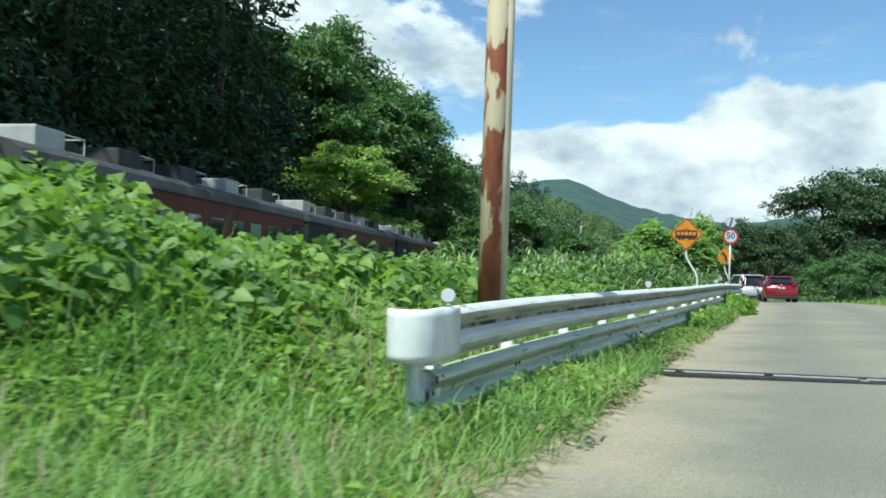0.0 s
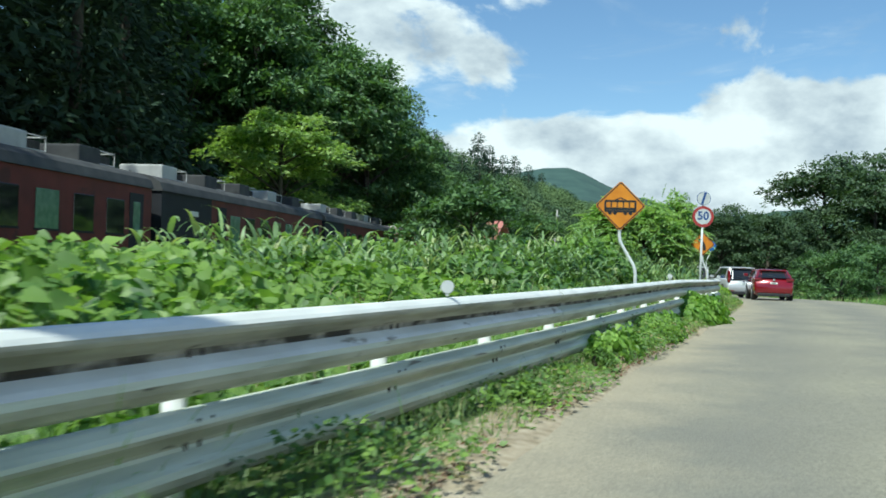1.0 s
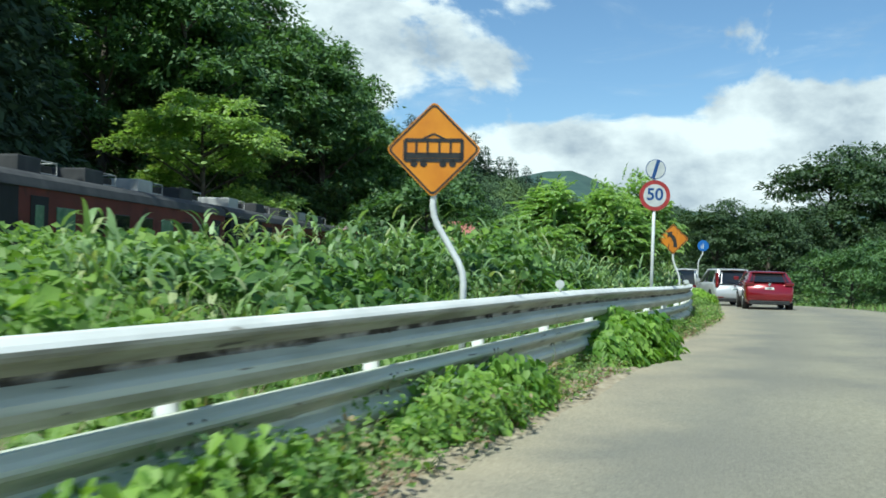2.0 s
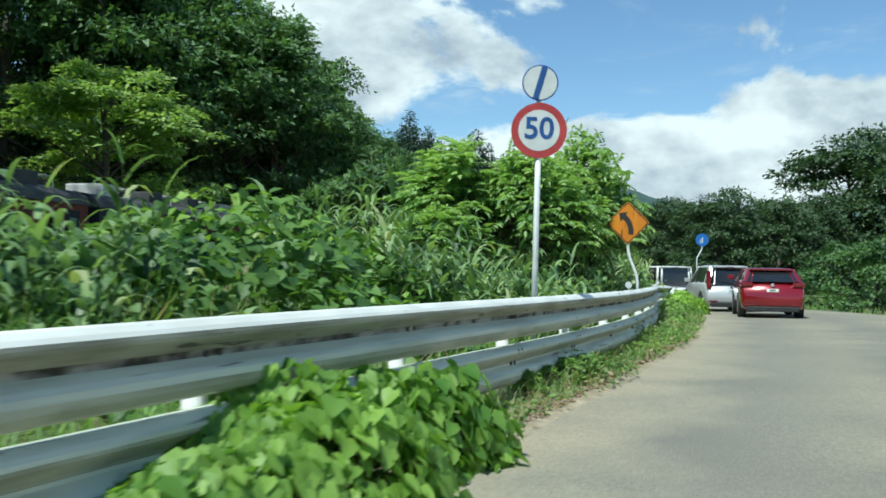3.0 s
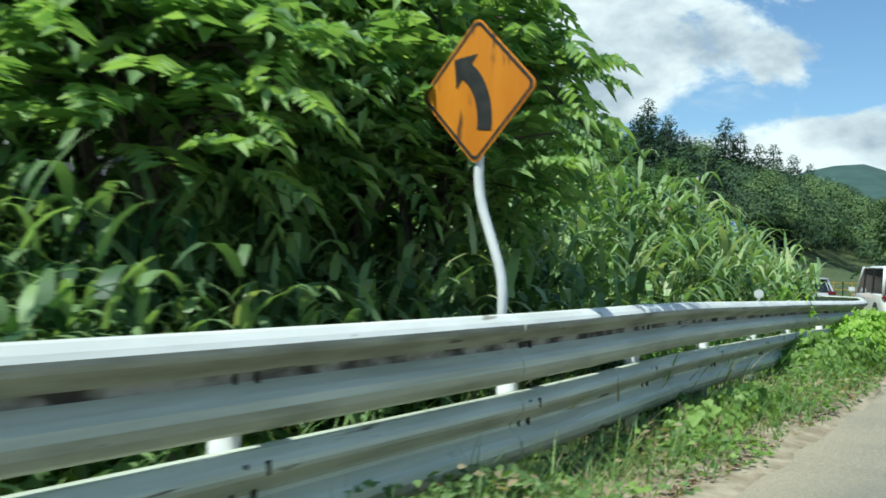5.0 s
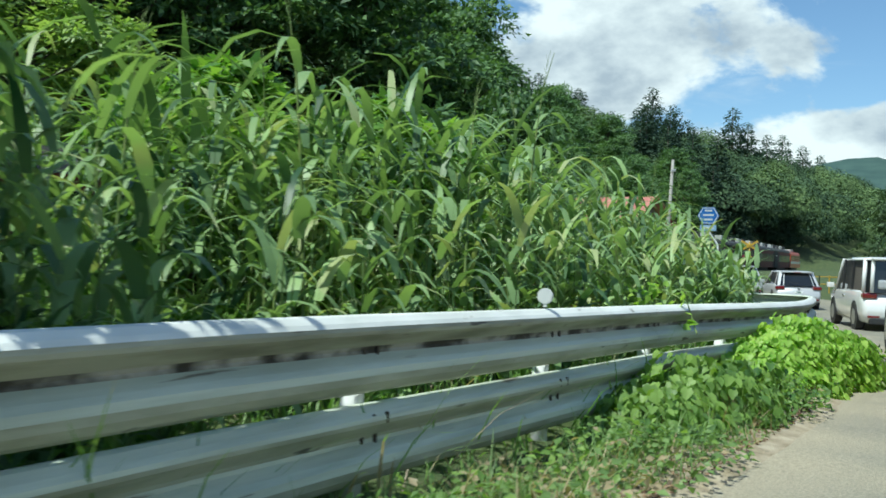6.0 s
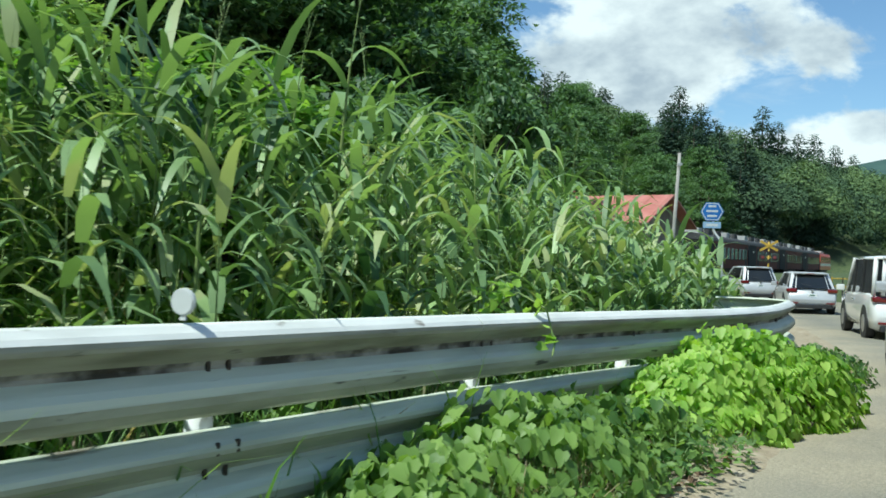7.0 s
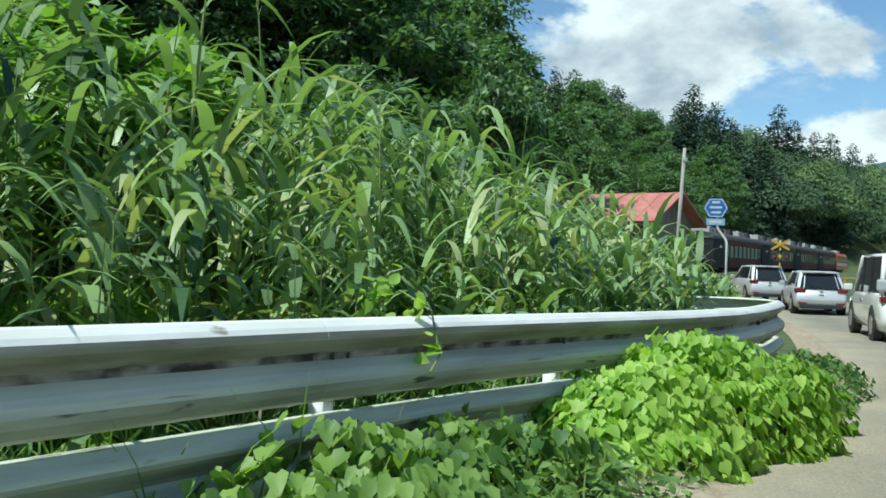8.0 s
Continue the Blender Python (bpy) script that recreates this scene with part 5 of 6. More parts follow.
def frame_line(outline_a, outline_b, y0, y1):
    """A flat border between two outlines of equal count."""
    bm = bmesh.new()
    n = len(outline_a)
    rings = [[bm.verts.new((x, y, z)) for x, z in o] for o, y in ((outline_a, y0), (outline_b, y0), (outline_b, y1), (outline_a, y1))]
    for i in range(n):
        j = (i + 1) % n
        for k in range(4):
            bm.faces.new((rings[k][i], rings[k][j], rings[(k + 1) % 4][j], rings[(k + 1) % 4][i]))
    bmesh.ops.recalc_face_normals(bm, faces=bm.faces[:])
    return bm


def bar(bm, x0, z0, x1, z1, w, y0=-0.0075, y1=-0.003):
    """A straight stroke on a sign's face."""
    d = Vector((x1 - x0, 0, z1 - z0)).normalized()
    s = Vector((-d.z, 0, d.x)) * w / 2
    o = [(x0 + s.x, z0 + s.z), (x1 + s.x, z1 + s.z), (x1 - s.x, z1 - s.z), (x0 - s.x, z0 - s.z)]
    prism(bm, o, y0, y1)


def shifted(outline, z):
    return [(x, zz + z) for x, zz in outline]


def warning_sign(x, y, z, yaw, side, label, ground, sheet):
    root = thing("warning_sign", pose(x, y, ground, 0, 0, yaw), label, "road sign")
    h = z - ground
    half = 0.318
    plate(root, shifted(rounded_square(half, 0.05), h), sheet, -0.003, 0.003, "face", "faded orange diamond plate")
    part("border", frame_line(shifted(rounded_square(half - 0.012, 0.045), h), shifted(rounded_square(half - 0.030, 0.038), h), -0.006, -0.002), M["black"], root)
    bent_post(root, ((side, 0.04, -0.5), (side, 0.04, h - 1.12), (0, 0.04, h - 0.62), (0, 0.04, h + 0.22)))
    clamp_pair(root, (h - 0.15, h + 0.12))
    return root, h


train_sign, h = warning_sign(7.15, 25.87, 2.30, -8, 0.30, "orange diamond railway crossing warning sign on a bent white post", 0.2, M["orange"])
bm = bmesh.new()
for a in ((-0.27, -0.10, 0.27, -0.10), (-0.27, 0.085, 0.27, 0.085)):
    bar(bm, a[0], h + a[1], a[2], h + a[3], 0.034)
for x in (-0.265, 0.265):
    bar(bm, x, h - 0.10, x, h + 0.085, 0.036)
bar(bm, -0.27, h - 0.055, 0.27, h - 0.055, 0.05)
for x in (-0.16, -0.055, 0.055, 0.16):
    bar(bm, x, h - 0.06, x, h + 0.08, 0.022)
bar(bm, -0.10, h + 0.10, 0.0, h + 0.145, 0.016)
bar(bm, 0.10, h + 0.10, 0.0, h + 0.145, 0.016)
for x in (-0.18, -0.09, 0.09, 0.18):
    prism(bm, [(px + x, pz + h - 0.13) for px, pz in disc(0.034, 14)], -0.0075, -0.003)
part("train_symbol", bm, M["black"], train_sign, "black railcar symbol")

curve_sign, h = warning_sign(14.12, 44.02, 2.17, -24, 0.20, "weathered orange diamond bend warning sign on a bent white post", 0.2, M["orange_worn"])
bm = bmesh.new()
arc = []
for k in range(11):
    a = math.radians(-8 + 9.0 * k)
    arc.append((-0.19 + 0.26 * math.cos(a), -0.20 + 0.36 * math.sin(a)))
arc = [(0.065, -0.24)] + arc[1:9]
left_side, right_side = [], []
for i, p in enumerate(arc):
    q0, q1 = arc[max(0, i - 1)], arc[min(len(arc) - 1, i + 1)]
    d = Vector((q1[0] - q0[0], q1[1] - q0[1])).normalized()
    left_side.append((p[0] - d.y * 0.054, p[1] + d.x * 0.054 + h))
    right_side.append((p[0] + d.y * 0.054, p[1] - d.x * 0.054 + h))
tip, d = Vector(arc[-1]), (Vector(arc[-1]) - Vector(arc[-2])).normalized()
s = Vector((-d.y, d.x)) * 0.125
e = tip + d * 0.13
prism(bm, left_side + [(tip.x + s.x, tip.y + s.y + h), (e.x, e.y + h), (tip.x - s.x, tip.y - s.y + h)] + right_side[::-1], -0.0075, -0.003)
part("arrow", bm, M["black"], curve_sign, "black arrow bending left")

speed = thing("speed_limit_sign", pose(11.39, 35.12, 0.5, 0, 0.9, -3) @ Matrix.Scale(1.045, 4), "round red-rimmed speed limit sign on a white post", "road sign")
h, R = 2.10, 0.285
plate(speed, shifted(disc(R, 48), h), M["sign_red"], -0.004, 0.003, "rim", "red rim")
plate(speed, shifted(disc(R * 0.74, 48), h), M["sign_white"], -0.0065, -0.0035, "face")
font = bpy.data.curves.new("numeral", "FONT")
font.body, font.size, font.align_x, font.align_y, font.extrude, font.offset = "50", 0.31, "CENTER", "CENTER", 0.0015, 0.006
tmp = bpy.data.objects.new("numeral_source", font)
scene.collection.objects.link(tmp)
bpy.context.view_layer.update()
numeral = bpy.data.meshes.new_from_object(tmp.evaluated_get(bpy.context.evaluated_depsgraph_get()))
bpy.data.objects.remove(tmp)
numeral.materials.clear()
numeral.materials.append(M["sign_navy"])
o = new("numeral", numeral)
o.parent = speed
o.matrix_local = Matrix.Translation((0, -0.0085, h + 0.012)) @ Matrix.Rotation(math.pi / 2, 4, "X")
plate(speed, shifted(disc(0.185, 40), h + 0.49), M["sign_navy"], -0.004, 0.003, "upper_rim", "thin dark blue rim")
plate(speed, shifted(disc(0.172, 40), h + 0.49), M["sign_white"], -0.0065, -0.0035, "upper_face", "white plate of the ended restriction")
bm = bmesh.new()
bar(bm, -0.045, h + 0.49 - 0.165, 0.045, h + 0.49 + 0.165, 0.062, -0.009, -0.006)
part("diagonal_bar", bm, M["sign_navy"], speed, "blue diagonal bar")
bm = bmesh.new()
tube(bm, ((0, 0.035, -0.6), (0, 0.035, h + 0.62)), 0.030, 14)
part("post", bm, M["white_steel"], speed, "white painted steel post", True)
clamp_pair(speed, (h - 0.12, h + 0.12, h + 0.49))

route = thing("route_sign", pose(16.33, 79.66, -0.5, 0, 0, 8), "blue hexagonal route sign on a bent white post", "road sign")
h = 3.45
hexa = [(-0.22, 0.32), (0.22, 0.32), (0.40, 0.0), (0.22, -0.32), (-0.22, -0.32), (-0.40, 0.0)]
plate(route, [(x, z + h) for x, z in hexa], M["sign_blue"], -0.004, 0.004, "face")
part("border", frame_line([(x * 0.93, z * 0.93 + h) for x, z in hexa], [(x * 0.85, z * 0.85 + h) for x, z in hexa], -0.007, -0.003), M["sign_white"], route)
for dz, w in ((0.19, 0.13), (0.02, 0.20), (-0.15, 0.16)):
    bm = bmesh.new()
    bar(bm, -w, h + dz, w, h + dz, 0.07)
    part("lettering_bar", bm, M["sign_white"], route)
plate(route, [(-0.30, h - 0.58), (0.30, h - 0.58), (0.30, h - 0.36), (-0.30, h - 0.36)], M["sign_pale"], -0.004, 0.004, "sub_plate")
bm = bmesh.new()
bar(bm, -0.2, h - 0.47, 0.2, h - 0.47, 0.08)
part("lettering_bar", bm, M["sign_white"], route)
bent_post(route, ((0.38, 0.05, -0.8), (0.38, 0.05, h - 1.1), (0.05, 0.05, h - 0.66), (0.05, 0.05, h + 0.2)), 0.038)

blue = thing("round_sign", pose(25.6, 80.0, -0.2, 0, 0, -12), "round blue road sign on a bent white post", "road sign")
h = 3.25
plate(blue, shifted(disc(0.38, 36), h), M["sign_blue"], -0.004, 0.004, "face")
bm = bmesh.new()
bar(bm, 0, h - 0.2, 0, h + 0.14, 0.07)
bar(bm, -0.11, h - 0.2, -0.11, h + 0.02, 0.05)
part("symbol", bm, M["sign_white"], blue)
bent_post(blue, ((-0.3, 0.05, -0.5), (-0.3, 0.05, h - 1.1), (0, 0.05, h - 0.55), (0, 0.05, h + 0.2)), 0.04)


# ---- railway ----
RAIL_TOP = -0.05
TRACK_TURN = Matrix.Rotation(-math.atan(0.152), 4, "Z")


def on_track(y):
    return Matrix.Translation((float(track_x(y)), y, RAIL_TOP)) @ TRACK_TURN


M["ballast"] = surface("brown_ballast", (0.10, 0.085, 0.07), (0.22, 0.19, 0.16), 16, 0.95, bump=1.0, bump_scale=22)
# coach colours darkened: the wood's shade over the train is put into them
M["coach_red"] = surface("shaded_deep_red_paint", (0.085, 0.012, 0.009), (0.125, 0.019, 0.014), 1.5, 0.75, spots=(0.06, 0.011, 0.009), spot_scale=1.2, spot_cut=0.60)
M["coach_dark"] = surface("shaded_dark_navy_paint", (0.005, 0.006, 0.010), (0.011, 0.013, 0.019), 1.5, 0.8)
M["coach_roof"] = surface("dark_grey_roof", (0.035, 0.037, 0.04), (0.065, 0.066, 0.066), 1.5, 0.85, bump=0.2)
M["unit_grey"] = surface("pale_grey_unit", (0.36, 0.36, 0.35), (0.48, 0.48, 0.46), 2.0, 0.6, spots=(0.25, 0.24, 0.22))
M["under"] = surface("grimy_underframe", (0.02, 0.019, 0.018), (0.05, 0.045, 0.04), 4, 0.9)
M["loco_red"] = surface("bright_vermilion_paint", (0.55, 0.060, 0.028), (0.66, 0.085, 0.04), 1.2, 0.35, spots=(0.42, 0.06, 0.035), spot_scale=2.0, spot_cut=0.66, coat=0.3)
M["cream"] = surface("cream_paint", (0.62, 0.60, 0.54), (0.72, 0.70, 0.64), 2.0, 0.4)
M["curtain"] = surface("green_curtained_pane", (0.07, 0.16, 0.10), (0.12, 0.22, 0.15), 5, 0.25, coat=0.5)
M["glass"] = surface("dark_tinted_glass", (0.010, 0.012, 0.013), (0.018, 0.020, 0.021), 1.0, 0.04, coat=0.6)
M["chrome"] = surface("bright_metal", (0.6, 0.6, 0.6), (0.7, 0.7, 0.7), 3, 0.25, 0.9)


def vehicle_section(w, z0, z1, arch, n=10):
    """Cross-section of a railway vehicle from the lower left, over the roof, to the lower right."""
    pts = [(-w, z0), (-w, z1)]
    for i in range(1, n):
        a = math.pi - math.pi * i / n
        pts.append((w * math.cos(a) * 0.985, z1 + arch * math.sin(a) ** 0.8))
    return pts + [(w, z1), (w, z0)]


def extrude_y(section, y0, y1, closed=True):
    bm = bmesh.new()
    a = [bm.verts.new((x, y0, z)) for x, z in section]
    b = [bm.verts.new((x, y1, z)) for x, z in section]
    n = len(section)
    for i in range(n if closed else n - 1):
        bm.faces.new((a[i], a[(i + 1) % n], b[(i + 1) % n], b[i]))
    bm.faces.new(a[::-1])
    bm.faces.new(b)
    bmesh.ops.recalc_face_normals(bm, faces=bm.faces[:])
    return bm


def bogie(root, y):
    bm = bmesh.new()
    for s in (-1, 1):
        box(bm, s * 0.98 - 0.06, s * 0.98 + 0.06, y - 1.5, y + 1.5, 0.38, 0.62, 0.03)
    box(bm, -0.95, 0.95, y - 0.2, y + 0.2, 0.42, 0.7, 0.03)
    b = part("bogie", bm, M["under"], root)
    for yy in (y - 1.0, y + 1.0):
        bm = bmesh.new()
        for s in (-1, 1):
            tube(bm, ((s * 0.53 - 0.07 * s, yy, 0.43), (s * 0.53 + 0.06 * s, yy, 0.43)), 0.43, 20)
        tube(bm, ((-0.6, yy, 0.43), (0.6, yy, 0.43)), 0.07, 8)
        o = part("wheelset", bm, M["under"], b, smooth=False)


def coach(label):
    L = 19.4
    root = thing("railway_coach", on_track(0), label, "train coach", "train coaches")
    half = L / 2
    sec = [(-1.40, 0.95), (-1.42, 1.5), (-1.40, 3.22), (1.40, 3.22), (1.42, 1.5), (1.40, 0.95)]
    part("body", extrude_y(sec, -half + 4.2, half), M["coach_red"], root, "deep red body side")
    part("end_section", extrude_y(sec, -half, -half + 4.2), M["coach_dark"], root, "dark navy end section")
    roof = [(-1.46, 3.16)] + vehicle_section(1.43, 3.18, 3.24, 0.50)[1:-1] + [(1.46, 3.16)]
    part("roof", extrude_y(roof, -half - 0.05, half + 0.05), M["coach_roof"], root, "dark grey arched roof", False)
    bm = bmesh.new()
    box(bm, -1.2, 1.2, -half + 4.5, half - 4.5, 0.45, 0.95, 0.05)
    part("underframe", bm, M["under"], root)
    for y in (-half + 2.8, half - 2.8):
        bogie(root, y)
    for k in range(7):
        y = -half + 6.6 + k * 1.75
        for s in (-1, 1):
            bm = bmesh.new()
            box(bm, s * 1.418 - 0.012, s * 1.418 + 0.012, y - 0.52, y + 0.52, 1.75, 2.70, 0.01)
            w = part("window", bm, M["curtain"] if k in (0, 4) else M["glass"], root)
            bm = bmesh.new()
            box(bm, s * 1.425 - 0.012, s * 1.425 + 0.012, y - 0.56, y + 0.56, 1.70, 1.75)
            part("window_rail", bm, M["coach_dark"], w)
    for y in (-half + 5.2, half - 1.0):
        for s in (-1, 1):
            bm = bmesh.new()
            box(bm, s * 1.412 - 0.012, s * 1.412 + 0.012, y - 0.45, y + 0.45, 1.0, 2.95, 0.01)
            d = part("door", bm, M["coach_dark"], root, "dark entrance door")
            bm = bmesh.new()
            box(bm, s * 1.425 - 0.008, s * 1.425 + 0.008, y - 0.22, y + 0.22, 1.85, 2.7, 0.01)
            part("door_pane", bm, M["curtain"], d)
    for y in (-half + 2.6,):
        for s in (-1, 1):
            bm = bmesh.new()
            box(bm, s * 1.418 - 0.01, s * 1.418 + 0.01, y - 0.35, y + 0.35, 2.50, 2.66)
            part("side_plate", bm, M["cream"], root, "small pale side plate")
    for k in range(5):
        y = -half + 2.3 + k * 3.7
        bm = bmesh.new()
        box(bm, -0.75, 0.75, y - 0.85, y + 0.35, 3.62, 4.12, 0.06)
        u = part("cooling_unit", bm, M["unit_grey"] if k % 3 == 0 else M["coach_roof"], root, "box-shaped roof cooling unit")
        bm = bmesh.new()
        for s in (-0.7, 0.7):
            tube(bm, ((s, y + 0.35, 3.7), (s, y + 1.25, 3.7), (s, y + 1.25, 4.06), (s, y + 0.35, 4.06)), 0.02, 6)
        tube(bm, ((-0.7, y + 1.25, 4.06), (0.7, y + 1.25, 4.06)), 0.02, 6)
        part("guard_frame", bm, M["unit_grey"], u)
        bm = bmesh.new()
        box(bm, -0.62, 0.62, y + 0.40, y + 1.15, 3.62, 3.95, 0.04)
        part("fan_housing", bm, M["under"], u)
    bm = bmesh.new()
    box(bm, -0.55, 0.55, -half - 0.32, -half, 1.0, 3.1, 0.04)
    part("gangway", bm, M["under"], root)
    return root


NOSE = 86.5
coach_a = coach("deep red railway coach with dark end and roof cooling units")
for k in (1, 2, 3):
    copy_thing(coach_a, on_track(NOSE - 20.5 - k * 18.9) @ Matrix.Diagonal((1, 0.95, 1, 1)))

FAR_TURN = math.atan2(14.7, 87.0)


def past_crossing(d):
    """A pose d metres along the straight beyond the level crossing."""
    return Matrix.Translation((12.3 + math.sin(FAR_TURN) * d, 120 + math.cos(FAR_TURN) * d, -0.1)) @ Matrix.Rotation(-FAR_TURN, 4, "Z")


for k in range(4):
    copy_thing(coach_a, past_crossing(9.0 + k * 18.9) @ Matrix.Diagonal((1, 0.95, 1, 1)))
coach_a.matrix_world = on_track(NOSE - 20.5) @ Matrix.Diagonal((1, 0.95, 1, 1))

loco = thing("locomotive", on_track(NOSE - 5.6), "bright red diesel railcar with pale band and dark windows", "locomotive")
sec = [(-1.40, 0.95), (-1.43, 1.5), (-1.40, 3.05), (-1.15, 3.45), (0, 3.6), (1.15, 3.45), (1.40, 3.05), (1.43, 1.5), (1.40, 0.95)]
bm = extrude_y(sec, -7.0, 7.0)
for v in bm.verts:
    if v.co.y > 6:
        v.co.y -= 0.22 * max(0, v.co.z - 1.9)
part("body", bm, M["loco_red"], loco)
for s in (-1, 1):
    bm = bmesh.new()
    box(bm, s * 1.428 - 0.012, s * 1.428 + 0.012, -6.95, 6.85, 1.55, 1.95)
    part("side_band", bm, M["cream"], loco, "pale side band")
    for k in range(6):
        y = -5.6 + k * 1.9
        bm = bmesh.new()
        box(bm, s * 1.418 - 0.012, s * 1.418 + 0.012, y - 0.5, y + 0.5, 2.1, 2.85, 0.01)
        part("window", bm, M["glass"], loco)
    bm = bmesh.new()
    box(bm, s * 1.42 - 0.02, s * 1.42 + 0.02, 5.5, 6.3, 2.05, 2.95, 0.01)
    part("cab_window", bm, M["glass"], loco)
for s in (-1, 1):
    bm = bmesh.new()
    box(bm, s * 0.62 - 0.5, s * 0.62 + 0.5, 6.72, 6.86, 2.15, 2.95, 0.02)
    part("windscreen", bm, M["glass"], loco)
    bm = bmesh.new()
    tube(bm, ((s * 0.95, 6.95, 1.35), (s * 0.95, 7.08, 1.35)), 0.11, 16)
    part("headlight", bm, M["cream"], loco)
bm = bmesh.new()
box(bm, -0.9, 0.9, -2.2, 1.2, 3.5, 3.85, 0.08)
part("roof_unit", bm, M["unit_grey"], loco)
bm = bmesh.new()
box(bm, -1.2, 1.2, -3.5, 3.5, 0.45, 0.95, 0.05)
part("underframe", bm, M["under"], loco)
for y in (-4.6, 4.6):
    bogie(loco, y)
copy_thing(loco, past_crossing(9.0 + 3 * 18.9 + 17.0))
loco.matrix_world = on_track(NOSE - 5.6) @ Matrix.Diagonal((1, 0.80, 1, 1))

rows_ = []
for y in np.arange(-40, 330, 4.0):
    for o, z in ((-2.0, -0.32), (-1.35, -0.15), (1.35, -0.15), (2.0, -0.32)):
        rows_.append((float(track_x(y)) + o, y, RAIL_TOP + z))
idx = np.arange(len(rows_)).reshape(-1, 4)
quads = np.stack((idx[:-1, :-1], idx[:-1, 1:], idx[1:, 1:], idx[1:, :-1]), -1).reshape(-1, 4)
tagged(arrays_object("track_bed", np.array(rows_), quads, M["ballast"]), "brown ballast bed of the railway", "track bed", kind="structure")
for s in (-0.57, 0.57):
    bm = bmesh.new()
    box(bm, s - 0.033, s + 0.033, -45, 330, -0.16, 0.0, 0.006)
    rail = mesh_object("steel_rail", bm, M["under"])
    rail.matrix_world = on_track(0)
    tagged(rail, "rusty steel running rail of the railway", "rail", kind="structure")


# ---- vehicles ----
M["car_red"] = surface("metallic_red_car_paint", (0.20, 0.003, 0.010), (0.25, 0.005, 0.014), 0.8, 0.26, 0.25, coat=1.0)
M["car_silver"] = surface("silver_car_paint", (0.44, 0.45, 0.46), (0.52, 0.53, 0.54), 0.8, 0.38, 0.15, coat=0.6)
M["car_white"] = surface("pearl_white_car_paint", (0.70, 0.70, 0.68), (0.78, 0.78, 0.76), 0.8, 0.25, coat=1.0)
M["tyre"] = surface("tyre_rubber", (0.018, 0.018, 0.018), (0.035, 0.034, 0.033), 12, 0.85)
M["trim"] = surface("black_trim", (0.015, 0.015, 0.016), (0.03, 0.03, 0.03), 8, 0.6)
M["alloy"] = surface("alloy_wheel", (0.38, 0.38, 0.39), (0.5, 0.5, 0.5), 4, 0.3, 0.8)
M["tail_red"] = surface("red_lamp_lens", (0.13, 0.005, 0.007), (0.18, 0.009, 0.010), 10, 0.12, coat=1.0)
M["clear_lens"] = surface("clear_lamp_lens", (0.55, 0.55, 0.55), (0.7, 0.7, 0.7), 10, 0.1, coat=1.0)
M["plate_white"] = surface("number_plate", (0.72, 0.74, 0.72), (0.8, 0.8, 0.78), 10, 0.5)
M["plate_green"] = surface("plate_green", (0.02, 0.10, 0.06), (0.03, 0.14, 0.08), 10, 0.5)


def loft(rings, cap=True):
    bm = bmesh.new()
    made = [[bm.verts.new(p) for p in ring] for ring in rings]
    n = len(rings[0])
    for a, b in zip(made, made[1:]):
        for i in range(n):
            bm.faces.new((a[i], a[(i + 1) % n], b[(i + 1) % n], b[i]))
    if cap:
        bm.faces.new(made[0][::-1])
        bm.faces.new(made[-1])
    bmesh.ops.recalc_face_normals(bm, faces=bm.faces[:])
    return bm


